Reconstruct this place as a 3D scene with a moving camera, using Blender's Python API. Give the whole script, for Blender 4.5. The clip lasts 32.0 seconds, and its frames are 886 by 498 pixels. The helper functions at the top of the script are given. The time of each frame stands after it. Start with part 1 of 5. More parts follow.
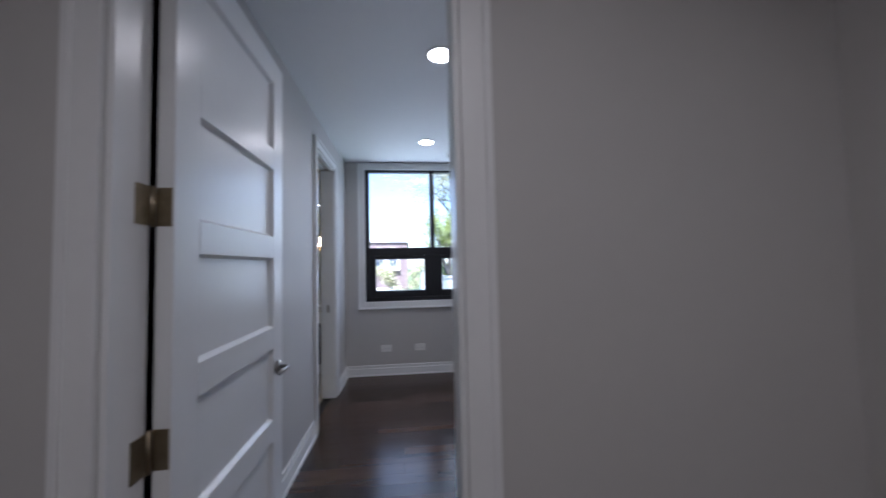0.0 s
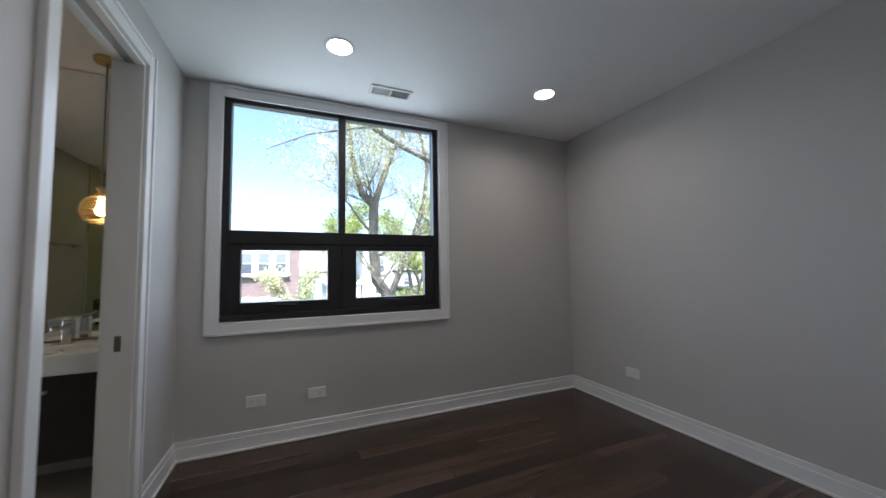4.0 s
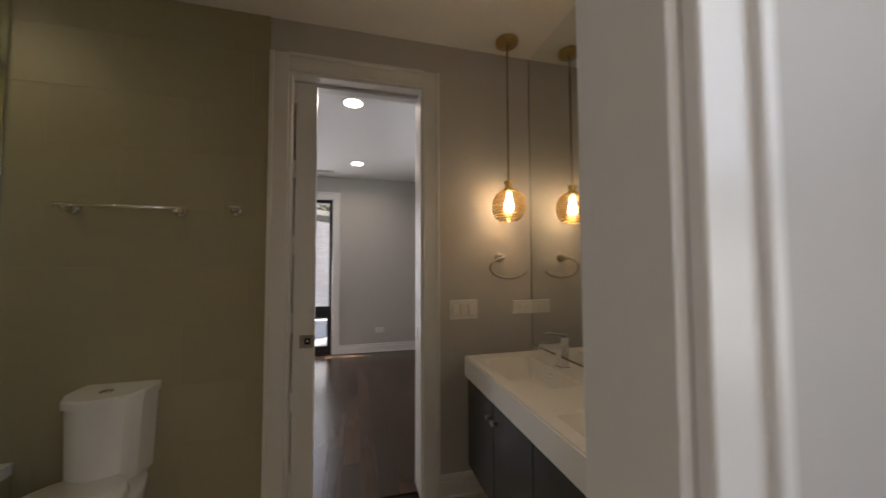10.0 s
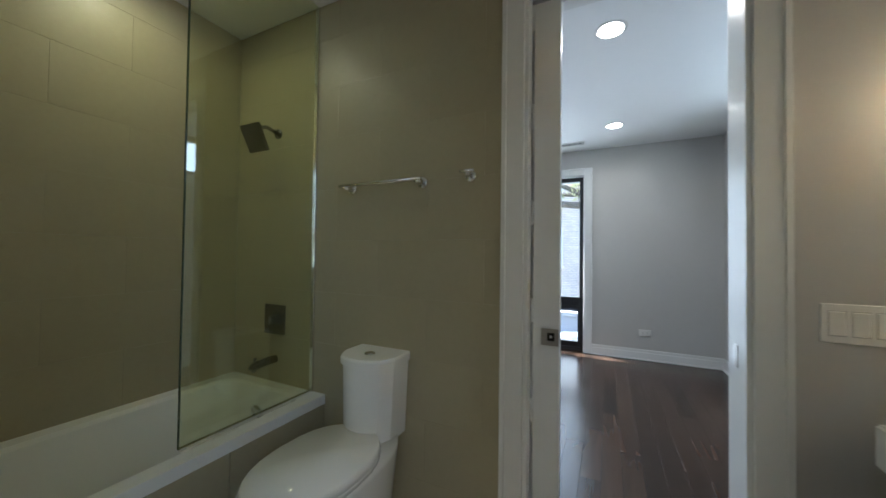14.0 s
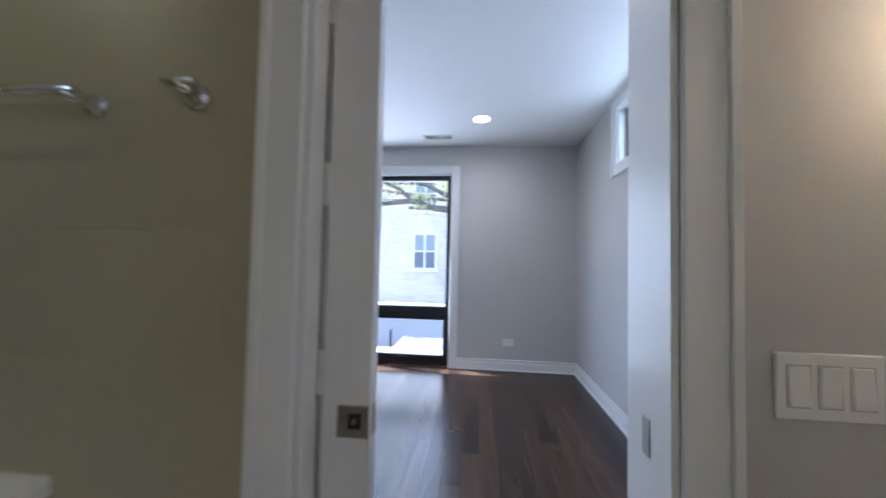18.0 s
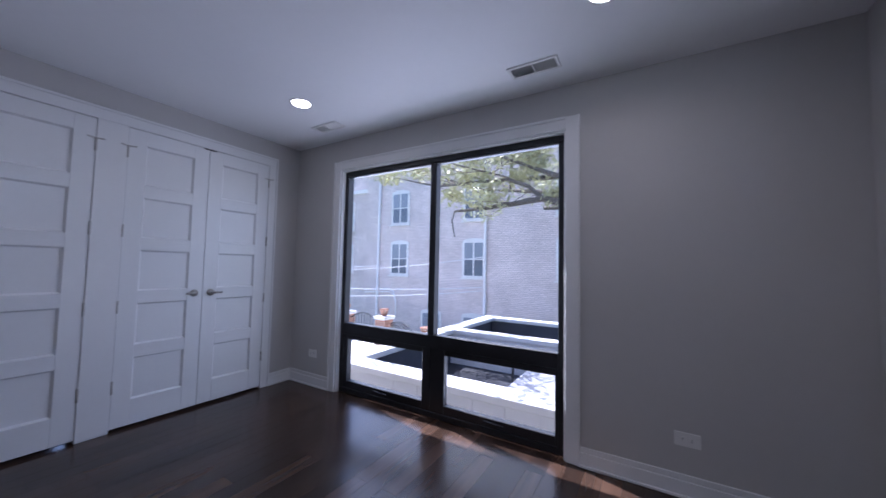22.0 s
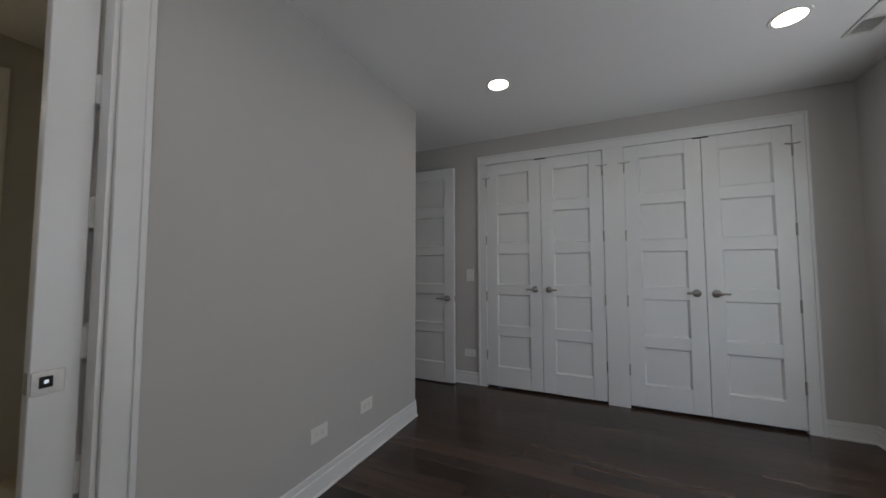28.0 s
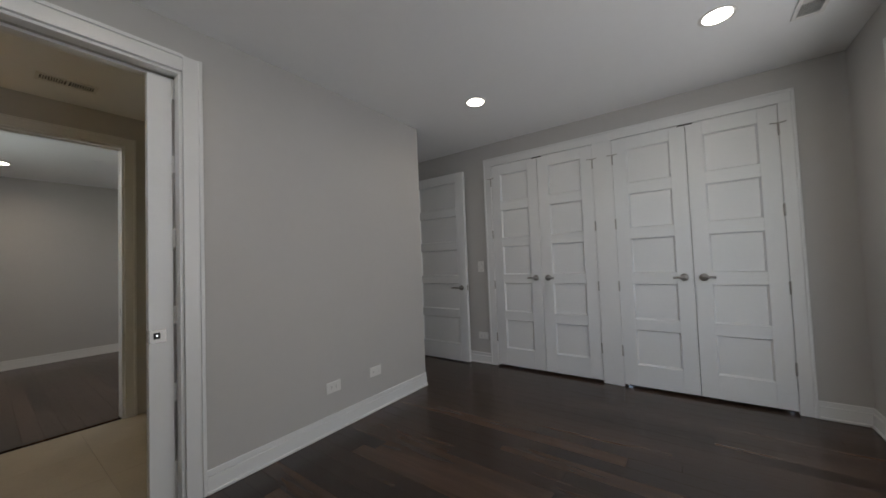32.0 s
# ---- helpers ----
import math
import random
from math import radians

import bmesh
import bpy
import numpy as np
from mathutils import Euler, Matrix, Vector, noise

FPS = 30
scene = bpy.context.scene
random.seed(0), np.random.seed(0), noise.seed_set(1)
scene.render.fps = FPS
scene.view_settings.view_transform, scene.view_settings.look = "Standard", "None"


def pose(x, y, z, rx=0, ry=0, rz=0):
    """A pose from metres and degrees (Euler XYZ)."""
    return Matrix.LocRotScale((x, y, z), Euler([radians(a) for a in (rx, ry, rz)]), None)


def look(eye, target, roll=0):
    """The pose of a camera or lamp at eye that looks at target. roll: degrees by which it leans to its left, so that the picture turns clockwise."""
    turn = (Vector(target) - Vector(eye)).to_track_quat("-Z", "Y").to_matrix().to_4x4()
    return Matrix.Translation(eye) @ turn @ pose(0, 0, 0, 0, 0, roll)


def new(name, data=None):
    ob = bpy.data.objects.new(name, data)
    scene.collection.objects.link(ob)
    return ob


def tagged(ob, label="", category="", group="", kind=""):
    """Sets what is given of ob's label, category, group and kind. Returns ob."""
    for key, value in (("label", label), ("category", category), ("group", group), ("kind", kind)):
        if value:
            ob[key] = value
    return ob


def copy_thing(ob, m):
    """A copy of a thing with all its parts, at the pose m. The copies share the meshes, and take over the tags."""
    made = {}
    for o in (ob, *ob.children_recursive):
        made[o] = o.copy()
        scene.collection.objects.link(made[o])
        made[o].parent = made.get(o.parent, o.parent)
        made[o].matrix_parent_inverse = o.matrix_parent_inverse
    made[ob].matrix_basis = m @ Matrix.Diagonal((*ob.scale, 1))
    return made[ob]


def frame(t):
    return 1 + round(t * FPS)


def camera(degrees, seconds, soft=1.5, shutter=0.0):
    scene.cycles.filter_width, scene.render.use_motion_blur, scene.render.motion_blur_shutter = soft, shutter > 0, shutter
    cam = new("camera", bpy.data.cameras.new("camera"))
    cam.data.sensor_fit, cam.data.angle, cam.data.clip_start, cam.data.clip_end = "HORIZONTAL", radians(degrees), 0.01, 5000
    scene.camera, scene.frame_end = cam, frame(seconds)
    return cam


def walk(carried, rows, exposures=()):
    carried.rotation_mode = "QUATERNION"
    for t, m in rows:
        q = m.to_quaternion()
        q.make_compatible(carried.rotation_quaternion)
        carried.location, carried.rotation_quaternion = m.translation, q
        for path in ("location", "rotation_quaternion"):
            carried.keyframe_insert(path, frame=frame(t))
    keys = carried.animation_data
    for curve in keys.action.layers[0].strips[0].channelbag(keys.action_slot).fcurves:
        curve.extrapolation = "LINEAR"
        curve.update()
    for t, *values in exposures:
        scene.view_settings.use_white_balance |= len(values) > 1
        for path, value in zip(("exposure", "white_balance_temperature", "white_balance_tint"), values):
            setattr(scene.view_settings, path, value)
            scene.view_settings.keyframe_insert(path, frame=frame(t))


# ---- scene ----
cam = camera(105.0, 32.0, shutter=0.5)
PATH = [
    (0, (0.144, 0.349, 1.234), (0.349, 2.336, 1.324), -1.2),
    (0.5, (0.049, 0.498, 1.226), (-0.043, 2.492, 1.338), -0.4),
    (1, (-0.028, 0.691, 1.214), (-0.108, 2.69, 1.235), -1.4),
    (1.5, (-0.092, 0.856, 1.189), (0.083, 2.848, 1.222), -0.9),
    (2, (-0.144, 1.016, 1.193), (0.341, 2.954, 1.302), 0.7),
    (2.5, (-0.11, 1.156, 1.193), (0.523, 3.048, 1.343), 0.8),
    (4.5, (0.254, 1.832, 1.142), (1.037, 3.669, 1.258), -1.0),
    (5, (0.332, 1.986, 1.183), (0.949, 3.884, 1.309), 0.0),
    (5.5, (0.329, 2.194, 1.177), (0.74, 4.146, 1.318), 1.4),
    (6, (0.349, 2.396, 1.193), (0.536, 4.382, 1.333), 0.4),
    (6.5, (0.287, 2.579, 1.227), (-0.042, 4.55, 1.326), 1.1),
    (7, (0.284, 2.743, 1.215), (-0.382, 4.626, 1.312), 0.7),
    (7.5, (0.215, 2.906, 1.217), (-0.75, 4.656, 1.299), 0.6),
    (8, (0.1, 3.061, 1.214), (-1.199, 4.581, 1.261), 1.0),
    (8.5, (-0.021, 3.205, 1.222), (-1.727, 4.246, 1.292), 0.4),
    (9, (-0.085, 3.32, 1.225), (-1.904, 4.149, 1.318), -0.0),
    (9.5, (-0.195, 3.36, 1.235), (-2.052, 4.098, 1.325), -0.0),
    (10, (-0.345, 3.445, 1.215), (-2.279, 3.951, 1.305), -0.2),
    (10.5, (-0.519, 3.573, 1.171), (-2.512, 3.717, 1.259), -0.5),
    (11, (-0.608, 3.596, 1.162), (-2.601, 3.744, 1.222), 0.2),
    (11.5, (-0.654, 3.57, 1.166), (-2.617, 3.944, 1.248), 0.4),
    (12, (-0.681, 3.569, 1.154), (-2.657, 3.86, 1.239), 0.3),
    (12.5, (-0.722, 3.567, 1.15), (-2.721, 3.513, 1.185), 0.9),
    (13, (-0.743, 3.539, 1.149), (-2.697, 3.117, 1.215), 0.6),
    (13.5, (-0.764, 3.493, 1.144), (-2.618, 2.748, 1.238), -0.1),
    (14, (-0.818, 3.416, 1.141), (-2.618, 2.546, 1.178), 0.7),
    (14.5, (-0.86, 3.37, 1.136), (-2.583, 2.357, 1.219), 1.1),
    (16.5, (-1.155, 3.388, 1.149), (-2.43, 1.848, 1.214), -1.9),
    (17, (-1.232, 3.447, 1.158), (-2.811, 2.22, 1.217), -1.3),
    (17.5, (-1.355, 3.52, 1.133), (-3.22, 2.801, 1.202), 0.8),
    (18, (-1.505, 3.462, 1.158), (-3.494, 3.258, 1.228), 1.2),
    (18.5, (-1.692, 3.476, 1.135), (-3.689, 3.547, 1.254), 0.2),
    (19, (-1.885, 3.54, 1.162), (-3.884, 3.503, 1.249), -0.3),
    (19.5, (-2.10, 3.60, 1.156), (-4.093, 3.487, 1.293), 0.5),
    (20, (-2.242, 3.652, 1.184), (-4.227, 3.456, 1.325), 1.3),
    (20.5, (-2.404, 3.611, 1.2), (-4.377, 3.302, 1.303), 0.4),
    (21, (-2.609, 3.606, 1.181), (-4.509, 2.986, 1.252), -0.7),
    (21.5, (-2.805, 3.625, 1.187), (-4.608, 2.77, 1.319), -0.3),
    (22, (-2.929, 3.621, 1.203), (-4.64, 2.592, 1.308), 1.2),
    (22.5, (-3.055, 3.597, 1.228), (-4.57, 2.292, 1.291), 1.8),
    (23, (-3.223, 3.588, 1.218), (-4.347, 1.935, 1.264), 0.8),
    (23.5, (-3.288, 3.56, 1.24), (-3.885, 1.653, 1.304), 0.4),
    (24, (-3.338, 3.538, 1.217), (-3.653, 1.564, 1.26), 0.4),
    (24.5, (-3.403, 3.593, 1.212), (-3.453, 1.597, 1.329), 0.7),
    (25, (-3.427, 3.643, 1.235), (-3.298, 1.65, 1.341), 0.0),
    (25.5, (-3.457, 3.63, 1.215), (-3.084, 1.666, 1.295), -1.5),
    (27.5, (-3.56, 3.657, 1.156), (-2.824, 1.801, 1.26), -0.1),
    (28, (-3.611, 3.634, 1.145), (-2.778, 1.819, 1.256), -0.1),
    (28.5, (-3.699, 3.664, 1.144), (-2.776, 1.894, 1.276), -0.0),
    (29, (-3.795, 3.677, 1.164), (-2.847, 1.918, 1.25), 0.9),
    (29.5, (-3.9, 3.693, 1.157), (-2.931, 1.949, 1.292), -0.6),
    (30, (-4.016, 3.712, 1.15), (-2.976, 2.01, 1.299), -0.6),
    (30.5, (-4.127, 3.715, 1.145), (-3.022, 2.049, 1.232), -0.4),
    (31, (-4.197, 3.741, 1.126), (-3.108, 2.066, 1.212), -0.6),
    (31.5, (-4.274, 3.785, 1.14), (-3.18, 2.113, 1.242), -1.1),
    (32, (-4.35, 3.741, 1.144), (-3.171, 2.127, 1.218), -2.2),
]
EXPOSURES = [
    (0.0, 1.7, 5200, 18), (2.5, 1.6, 5400, 16), (5.0, 1.55, 6000, 12), (7.0, 1.3, 6250, 13), (8.5, 1.3, 6800, 19), (10.0, 1.7, 6950, 18), (12.0, 2.1, 6050, 13),
    (14.0, 2.3, 5450, 4), (17.0, 2.35, 5300, 11), (18.0, 2.35, 5150, 14), (19.0, 1.8, 5000, 16), (20.5, 1.36, 4900, 18), (22.0, 1.07, 5250, 26), (24.0, 0.92, 5650, 31),
    (25.5, 0.98, 6000, 24), (28.0, 1.05, 6500, 12), (32.0, 1.25, 6700, 12),
]
walk(cam, [(t, look(eye, target, roll)) for t, eye, target, roll in PATH], EXPOSURES)
H = 2.425

# ---- light ----
world = bpy.data.worlds.new("sky")
scene.world = world
world.use_nodes = True
wn = world.node_tree
sky = wn.nodes.new("ShaderNodeTexSky")
sky.sky_type = "NISHITA"
sky.sun_disc = False
SUN_ELEVATION, SUN_AZIMUTH = 62.0, 197.0
sky.sun_elevation, sky.sun_rotation = radians(SUN_ELEVATION), radians(SUN_AZIMUTH)
wn.links.new(sky.outputs[0], wn.nodes["Background"].inputs[0])
wn.nodes["Background"].inputs[1].default_value = 0.15
sun = new("sun", bpy.data.lights.new("sun", "SUN"))
sun.data.energy, sun.data.angle, sun.data.color = 5.0, radians(0.5), (1.0, 0.95, 0.87)
sd = Vector((math.sin(radians(SUN_AZIMUTH)) * math.cos(radians(SUN_ELEVATION)), math.cos(radians(SUN_AZIMUTH)) * math.cos(radians(SUN_ELEVATION)), math.sin(radians(SUN_ELEVATION))))
sun.matrix_world = look((0, 0, 20), Vector((0, 0, 20)) - sd)


def area(name, eye, target, sx, sy, watts, colour=(1, 1, 1)):
    """A soft lamp that stands in for the sky in a window's opening."""
    lamp = new(name, bpy.data.lights.new(name, "AREA"))
    lamp.data.shape, lamp.data.size, lamp.data.size_y, lamp.data.energy, lamp.data.color = "RECTANGLE", sx, sy, watts, colour
    lamp.matrix_world = look(eye, target)
    return lamp


area("window_light_north", (0.49, 4.36, 1.6), (0.49, 0, 1.5), 1.4, 1.4, 4.4, (0.86, 0.93, 1.0))
area("window_light_west", (-5.40, 2.12, 1.1), (0, 2.12, 0.9), 2.0, 2.0, 7.5, (0.88, 0.94, 1.0))
area("window_light_high", (-3.37, 4.66, 2.1), (-3.37, 0, 1.8), 1.5, 0.36, 1.8, (0.86, 0.93, 1.0))


# ---- materials ----
def material(name, colour, rough=0.5, metal=0.0, vary=0.06, scale=6.0, bump=0.0, bump_scale=200.0, colour2=None, spec=0.5):
    """A painted or plain surface: colour varied softly at two scales, with fine relief."""
    m = bpy.data.materials.new(name)
    m.use_nodes = True
    nt, b = m.node_tree, m.node_tree.nodes["Principled BSDF"]
    b.inputs["Roughness"].default_value, b.inputs["Metallic"].default_value = rough, metal
    b.inputs["Specular IOR Level"].default_value = spec
    tc = nt.nodes.new("ShaderNodeTexCoord")
    n1, n2 = nt.nodes.new("ShaderNodeTexNoise"), nt.nodes.new("ShaderNodeTexNoise")
    n1.inputs["Scale"].default_value, n2.inputs["Scale"].default_value = scale, scale * 14
    n1.inputs["Detail"].default_value = 4
    for n in (n1, n2):
        nt.links.new(tc.outputs["Object"], n.inputs["Vector"])
    add = nt.nodes.new("ShaderNodeMath")
    add.operation = "MULTIPLY_ADD"
    add.inputs[1].default_value, add.inputs[2].default_value = 0.35, 0.0
    nt.links.new(n2.outputs["Fac"], add.inputs[0])
    mixf = nt.nodes.new("ShaderNodeMath")
    mixf.operation = "MULTIPLY_ADD"
    mixf.inputs[1].default_value = 0.65
    nt.links.new(n1.outputs["Fac"], mixf.inputs[0])
    nt.links.new(add.outputs[0], mixf.inputs[2])
    ramp = nt.nodes.new("ShaderNodeValToRGB")
    c = Vector(colour)
    lo, hi = (c * (1 - vary)), (Vector(colour2) if colour2 else c * (1 + vary))
    ramp.color_ramp.elements[0].position, ramp.color_ramp.elements[1].position = 0.3, 0.7
    ramp.color_ramp.elements[0].color, ramp.color_ramp.elements[1].color = (*lo, 1), (*[min(1, v) for v in hi], 1)
    nt.links.new(mixf.outputs[0], ramp.inputs[0])
    nt.links.new(ramp.outputs[0], b.inputs["Base Color"])
    if bump:
        n3, bp = nt.nodes.new("ShaderNodeTexNoise"), nt.nodes.new("ShaderNodeBump")
        n3.inputs["Scale"].default_value = bump_scale
        nt.links.new(tc.outputs["Object"], n3.inputs["Vector"])
        nt.links.new(n3.outputs["Fac"], bp.inputs["Height"])
        bp.inputs["Strength"].default_value, bp.inputs["Distance"].default_value = bump, 0.002
        nt.links.new(bp.outputs[0], b.inputs["Normal"])
    return m


def emitter(name, colour, strength):
    m = bpy.data.materials.new(name)
    m.use_nodes = True
    b = m.node_tree.nodes["Principled BSDF"]
    b.inputs["Base Color"].default_value = (*colour, 1)
    b.inputs["Emission Color"].default_value, b.inputs["Emission Strength"].default_value = (*colour, 1), strength
    return m


def glass(name, colour=(1, 1, 1), rough=0.0, gloss=0.025):
    """Thin clear pane: mostly see-through, with a weak mirror."""
    m = bpy.data.materials.new(name)
    m.use_nodes = True
    nt = m.node_tree
    nt.nodes.remove(nt.nodes["Principled BSDF"])
    clear, shine = nt.nodes.new("ShaderNodeBsdfTransparent"), nt.nodes.new("ShaderNodeBsdfGlossy")
    mix, fr, pw = nt.nodes.new("ShaderNodeMixShader"), nt.nodes.new("ShaderNodeLayerWeight"), nt.nodes.new("ShaderNodeMapRange")
    clear.inputs[0].default_value = (*colour, 1)
    shine.inputs["Roughness"].default_value = rough
    fr.inputs["Blend"].default_value = 0.25
    pw.inputs["To Min"].default_value, pw.inputs["To Max"].default_value = gloss, gloss + 0.06
    nt.links.new(fr.outputs["Facing"], pw.inputs[0])
    nt.links.new(pw.outputs[0], mix.inputs[0])
    nt.links.new(clear.outputs[0], mix.inputs[1])
    nt.links.new(shine.outputs[0], mix.inputs[2])
    nt.links.new(mix.outputs[0], nt.nodes["Material Output"].inputs[0])
    return m


WALL = material("wall_paint", (0.53, 0.515, 0.495), 0.6, vary=0.02, scale=1.5, bump=0.15, bump_scale=350)
CEIL = material("ceiling_paint", (0.88, 0.88, 0.88), 0.65, vary=0.015, scale=1.5, bump=0.1, bump_scale=300)
TRIM = material("white_trim_paint", (0.78, 0.78, 0.77), 0.32, vary=0.02, scale=3)
DOORP = material("white_door_paint", (0.78, 0.785, 0.78), 0.28, vary=0.02, scale=3)
BLACK = material("black_window_metal", (0.012, 0.012, 0.014), 0.38, vary=0.2, scale=20)
NICKEL = material("brushed_nickel", (0.42, 0.40, 0.37), 0.3, 1.0, vary=0.1, scale=60)
CHROME = material("chrome", (0.78, 0.78, 0.78), 0.08, 1.0, vary=0.03)
BRASS = material("aged_brass", (0.52, 0.38, 0.17), 0.32, 1.0, vary=0.2, scale=40)
GUNMETAL = material("dark_polished_metal", (0.16, 0.16, 0.15), 0.16, 1.0, vary=0.1)
PLASTIC = material("white_plastic", (0.78, 0.77, 0.74), 0.35, vary=0.02)
PORCELAIN = material("white_porcelain", (0.82, 0.81, 0.78), 0.09, vary=0.01)
DARKWOOD = material("dark_vanity_veneer", (0.022, 0.019, 0.018), 0.35, vary=0.3, scale=12)
BATHFLOOR = material("bath_floor_tile", (0.44, 0.37, 0.27), 0.4, vary=0.08, scale=5)
SLOT = material("dark_slot", (0.015, 0.015, 0.015), 0.7)
LAMP = emitter("downlight_glow", (1.0, 0.93, 0.82), 6)
OLDBRASS = material("antique_brass_hinge", (0.30, 0.25, 0.17), 0.42, 0.9, vary=0.2, scale=40)
BULB = emitter("pendant_bulb_glow", (1.0, 0.75, 0.45), 22)
MIRROREDGE = material("grey_mirror_edge", (0.10, 0.105, 0.10), 0.35, 0.3)
PANE = glass("window_glass")
SHOWERGLASS = glass("shower_glass", (0.93, 0.955, 0.82), 0.0, 0.10)
GREYTILE = material("beige_wall_tile", (0.39, 0.345, 0.225), 0.42, vary=0.045, scale=3, bump=0.1, bump_scale=60)
GROUT = material("tile_grout", (0.33, 0.29, 0.195), 0.6)


def mirror_material():
    m = bpy.data.materials.new("mirror_silver")
    m.use_nodes = True
    b = m.node_tree.nodes["Principled BSDF"]
    b.inputs["Base Color"].default_value = (0.86, 0.88, 0.86, 1)
    b.inputs["Metallic"].default_value, b.inputs["Roughness"].default_value = 1.0, 0.01
    return m


MIRROR = mirror_material()


# ---- building helpers ----
def finish(name, bm, mat, parent=None, label="", smooth=False):
    me = bpy.data.meshes.new(name)
    bmesh.ops.recalc_face_normals(bm, faces=bm.faces)
    if smooth:
        for f in bm.faces:
            f.smooth = True
    bm.to_mesh(me)
    bm.free()
    me.materials.append(mat)
    ob = new(name, me)
    if parent:
        ob.parent = parent
    if label:
        ob["label"] = label
    return ob


def part(name, bm, mat, parent, label="", smooth=False):
    return finish(name, bm, mat, parent, label, smooth)


def empty(name, label, category, at=(0, 0, 0), group="", kind=""):
    ob = new(name)
    ob.location = at
    ob.empty_display_size = 0.1
    return tagged(ob, label, category, group, kind)


def add_box(bm, x0, y0, z0, x1, y1, z1, bevel=0.0, seg=1):
    c, s = ((x0 + x1) / 2, (y0 + y1) / 2, (z0 + z1) / 2), (abs(x1 - x0), abs(y1 - y0), abs(z1 - z0))
    r = bmesh.ops.create_cube(bm, size=1, matrix=Matrix.Translation(c) @ Matrix.Diagonal((*s, 1)))
    if bevel:
        es = list({e for v in r["verts"] for e in v.link_edges})
        bmesh.ops.bevel(bm, geom=es, offset=min(bevel, min(s) * 0.45), segments=seg, affect="EDGES", profile=0.6)
    return bm


def box(x0, y0, z0, x1, y1, z1, bevel=0.0, seg=1):
    return add_box(bmesh.new(), x0, y0, z0, x1, y1, z1, bevel, seg)


def add_rod(bm, a, b, r, r2=None, n=14):
    a, b = Vector(a), Vector(b)
    d = b - a
    m = Matrix.Translation((a + b) / 2) @ d.to_track_quat("Z", "Y").to_matrix().to_4x4()
    bmesh.ops.create_cone(bm, cap_ends=True, segments=n, radius1=r, radius2=r if r2 is None else r2, depth=d.length, matrix=m)
    return bm


def rod(a, b, r, r2=None, n=14):
    return add_rod(bmesh.new(), a, b, r, r2, n)


def lathe(profile, n=24, centre=(0, 0, 0)):
    """A turned shape: profile is (radius, height) from bottom to top."""
    bm = bmesh.new()
    rings = []
    for r, z in profile:
        rings.append([bm.verts.new((centre[0] + r * math.cos(2 * math.pi * k / n), centre[1] + r * math.sin(2 * math.pi * k / n), centre[2] + z)) for k in range(n)])
    for a, b in zip(rings, rings[1:]):
        for k in range(n):
            bm.faces.new((a[k], a[(k + 1) % n], b[(k + 1) % n], b[k]))
    bm.faces.new(list(reversed(rings[0])))
    bm.faces.new(rings[-1])
    return bm


def tube(points, r, n=10):
    """A bent round bar through points."""
    bm = bmesh.new()
    pts = [Vector(p) for p in points]
    rings = []
    for k, p in enumerate(pts):
        d = (pts[min(k + 1, len(pts) - 1)] - pts[max(k - 1, 0)]).normalized()
        q = d.to_track_quat("Z", "Y").to_matrix()
        rings.append([bm.verts.new(p + q @ Vector((r * math.cos(2 * math.pi * j / n), r * math.sin(2 * math.pi * j / n), 0))) for j in range(n)])
    for a, b in zip(rings, rings[1:]):
        best = min(range(n), key=lambda s: sum((a[j].co - b[(j + s) % n].co).length for j in range(n)))
        for j in range(n):
            bm.faces.new((a[j], a[(j + 1) % n], b[(j + 1 + best) % n], b[(j + best) % n]))
    bm.faces.new(list(reversed(rings[0])))
    bm.faces.new(rings[-1])
    return bm


def wall(name, axis, lo, hi, a, b, openings=(), slots=(), mat=None, z1=H):
    """A straight wall, its faces at lo and hi across the axis, running from a to b. openings: (start, end, sill, head).
    slots: stretches (start, end) hollow inside, for a pocket door."""
    bm = bmesh.new()

    def put(u0, u1, za, zb, l0=lo, l1=hi):
        if u1 - u0 < 1e-4 or zb - za < 1e-4:
            return
        if axis == "x":
            add_box(bm, l0, u0, za, l1, u1, zb)
        else:
            add_box(bm, u0, l0, za, u1, l1, zb)

    u = a
    for k0, k1, za, zb in sorted([(*o, ) for o in openings] + [(s0, s1, None, None) for s0, s1 in slots], key=lambda o: o[0]):
        put(u, k0, 0, z1)
        if za is None:
            t = (hi - lo) / 2 - 0.03
            put(k0, k1, 0, 2.20, lo, lo + t)
            put(k0, k1, 0, 2.20, hi - t, hi)
            put(k0, k1, 2.20, z1)
        else:
            put(k0, k1, 0, za)
            put(k0, k1, zb, z1)
        u = k1
    put(u, b, 0, z1)
    return tagged(finish(name, bm, mat or WALL), "painted plaster wall", "wall", kind="structure")


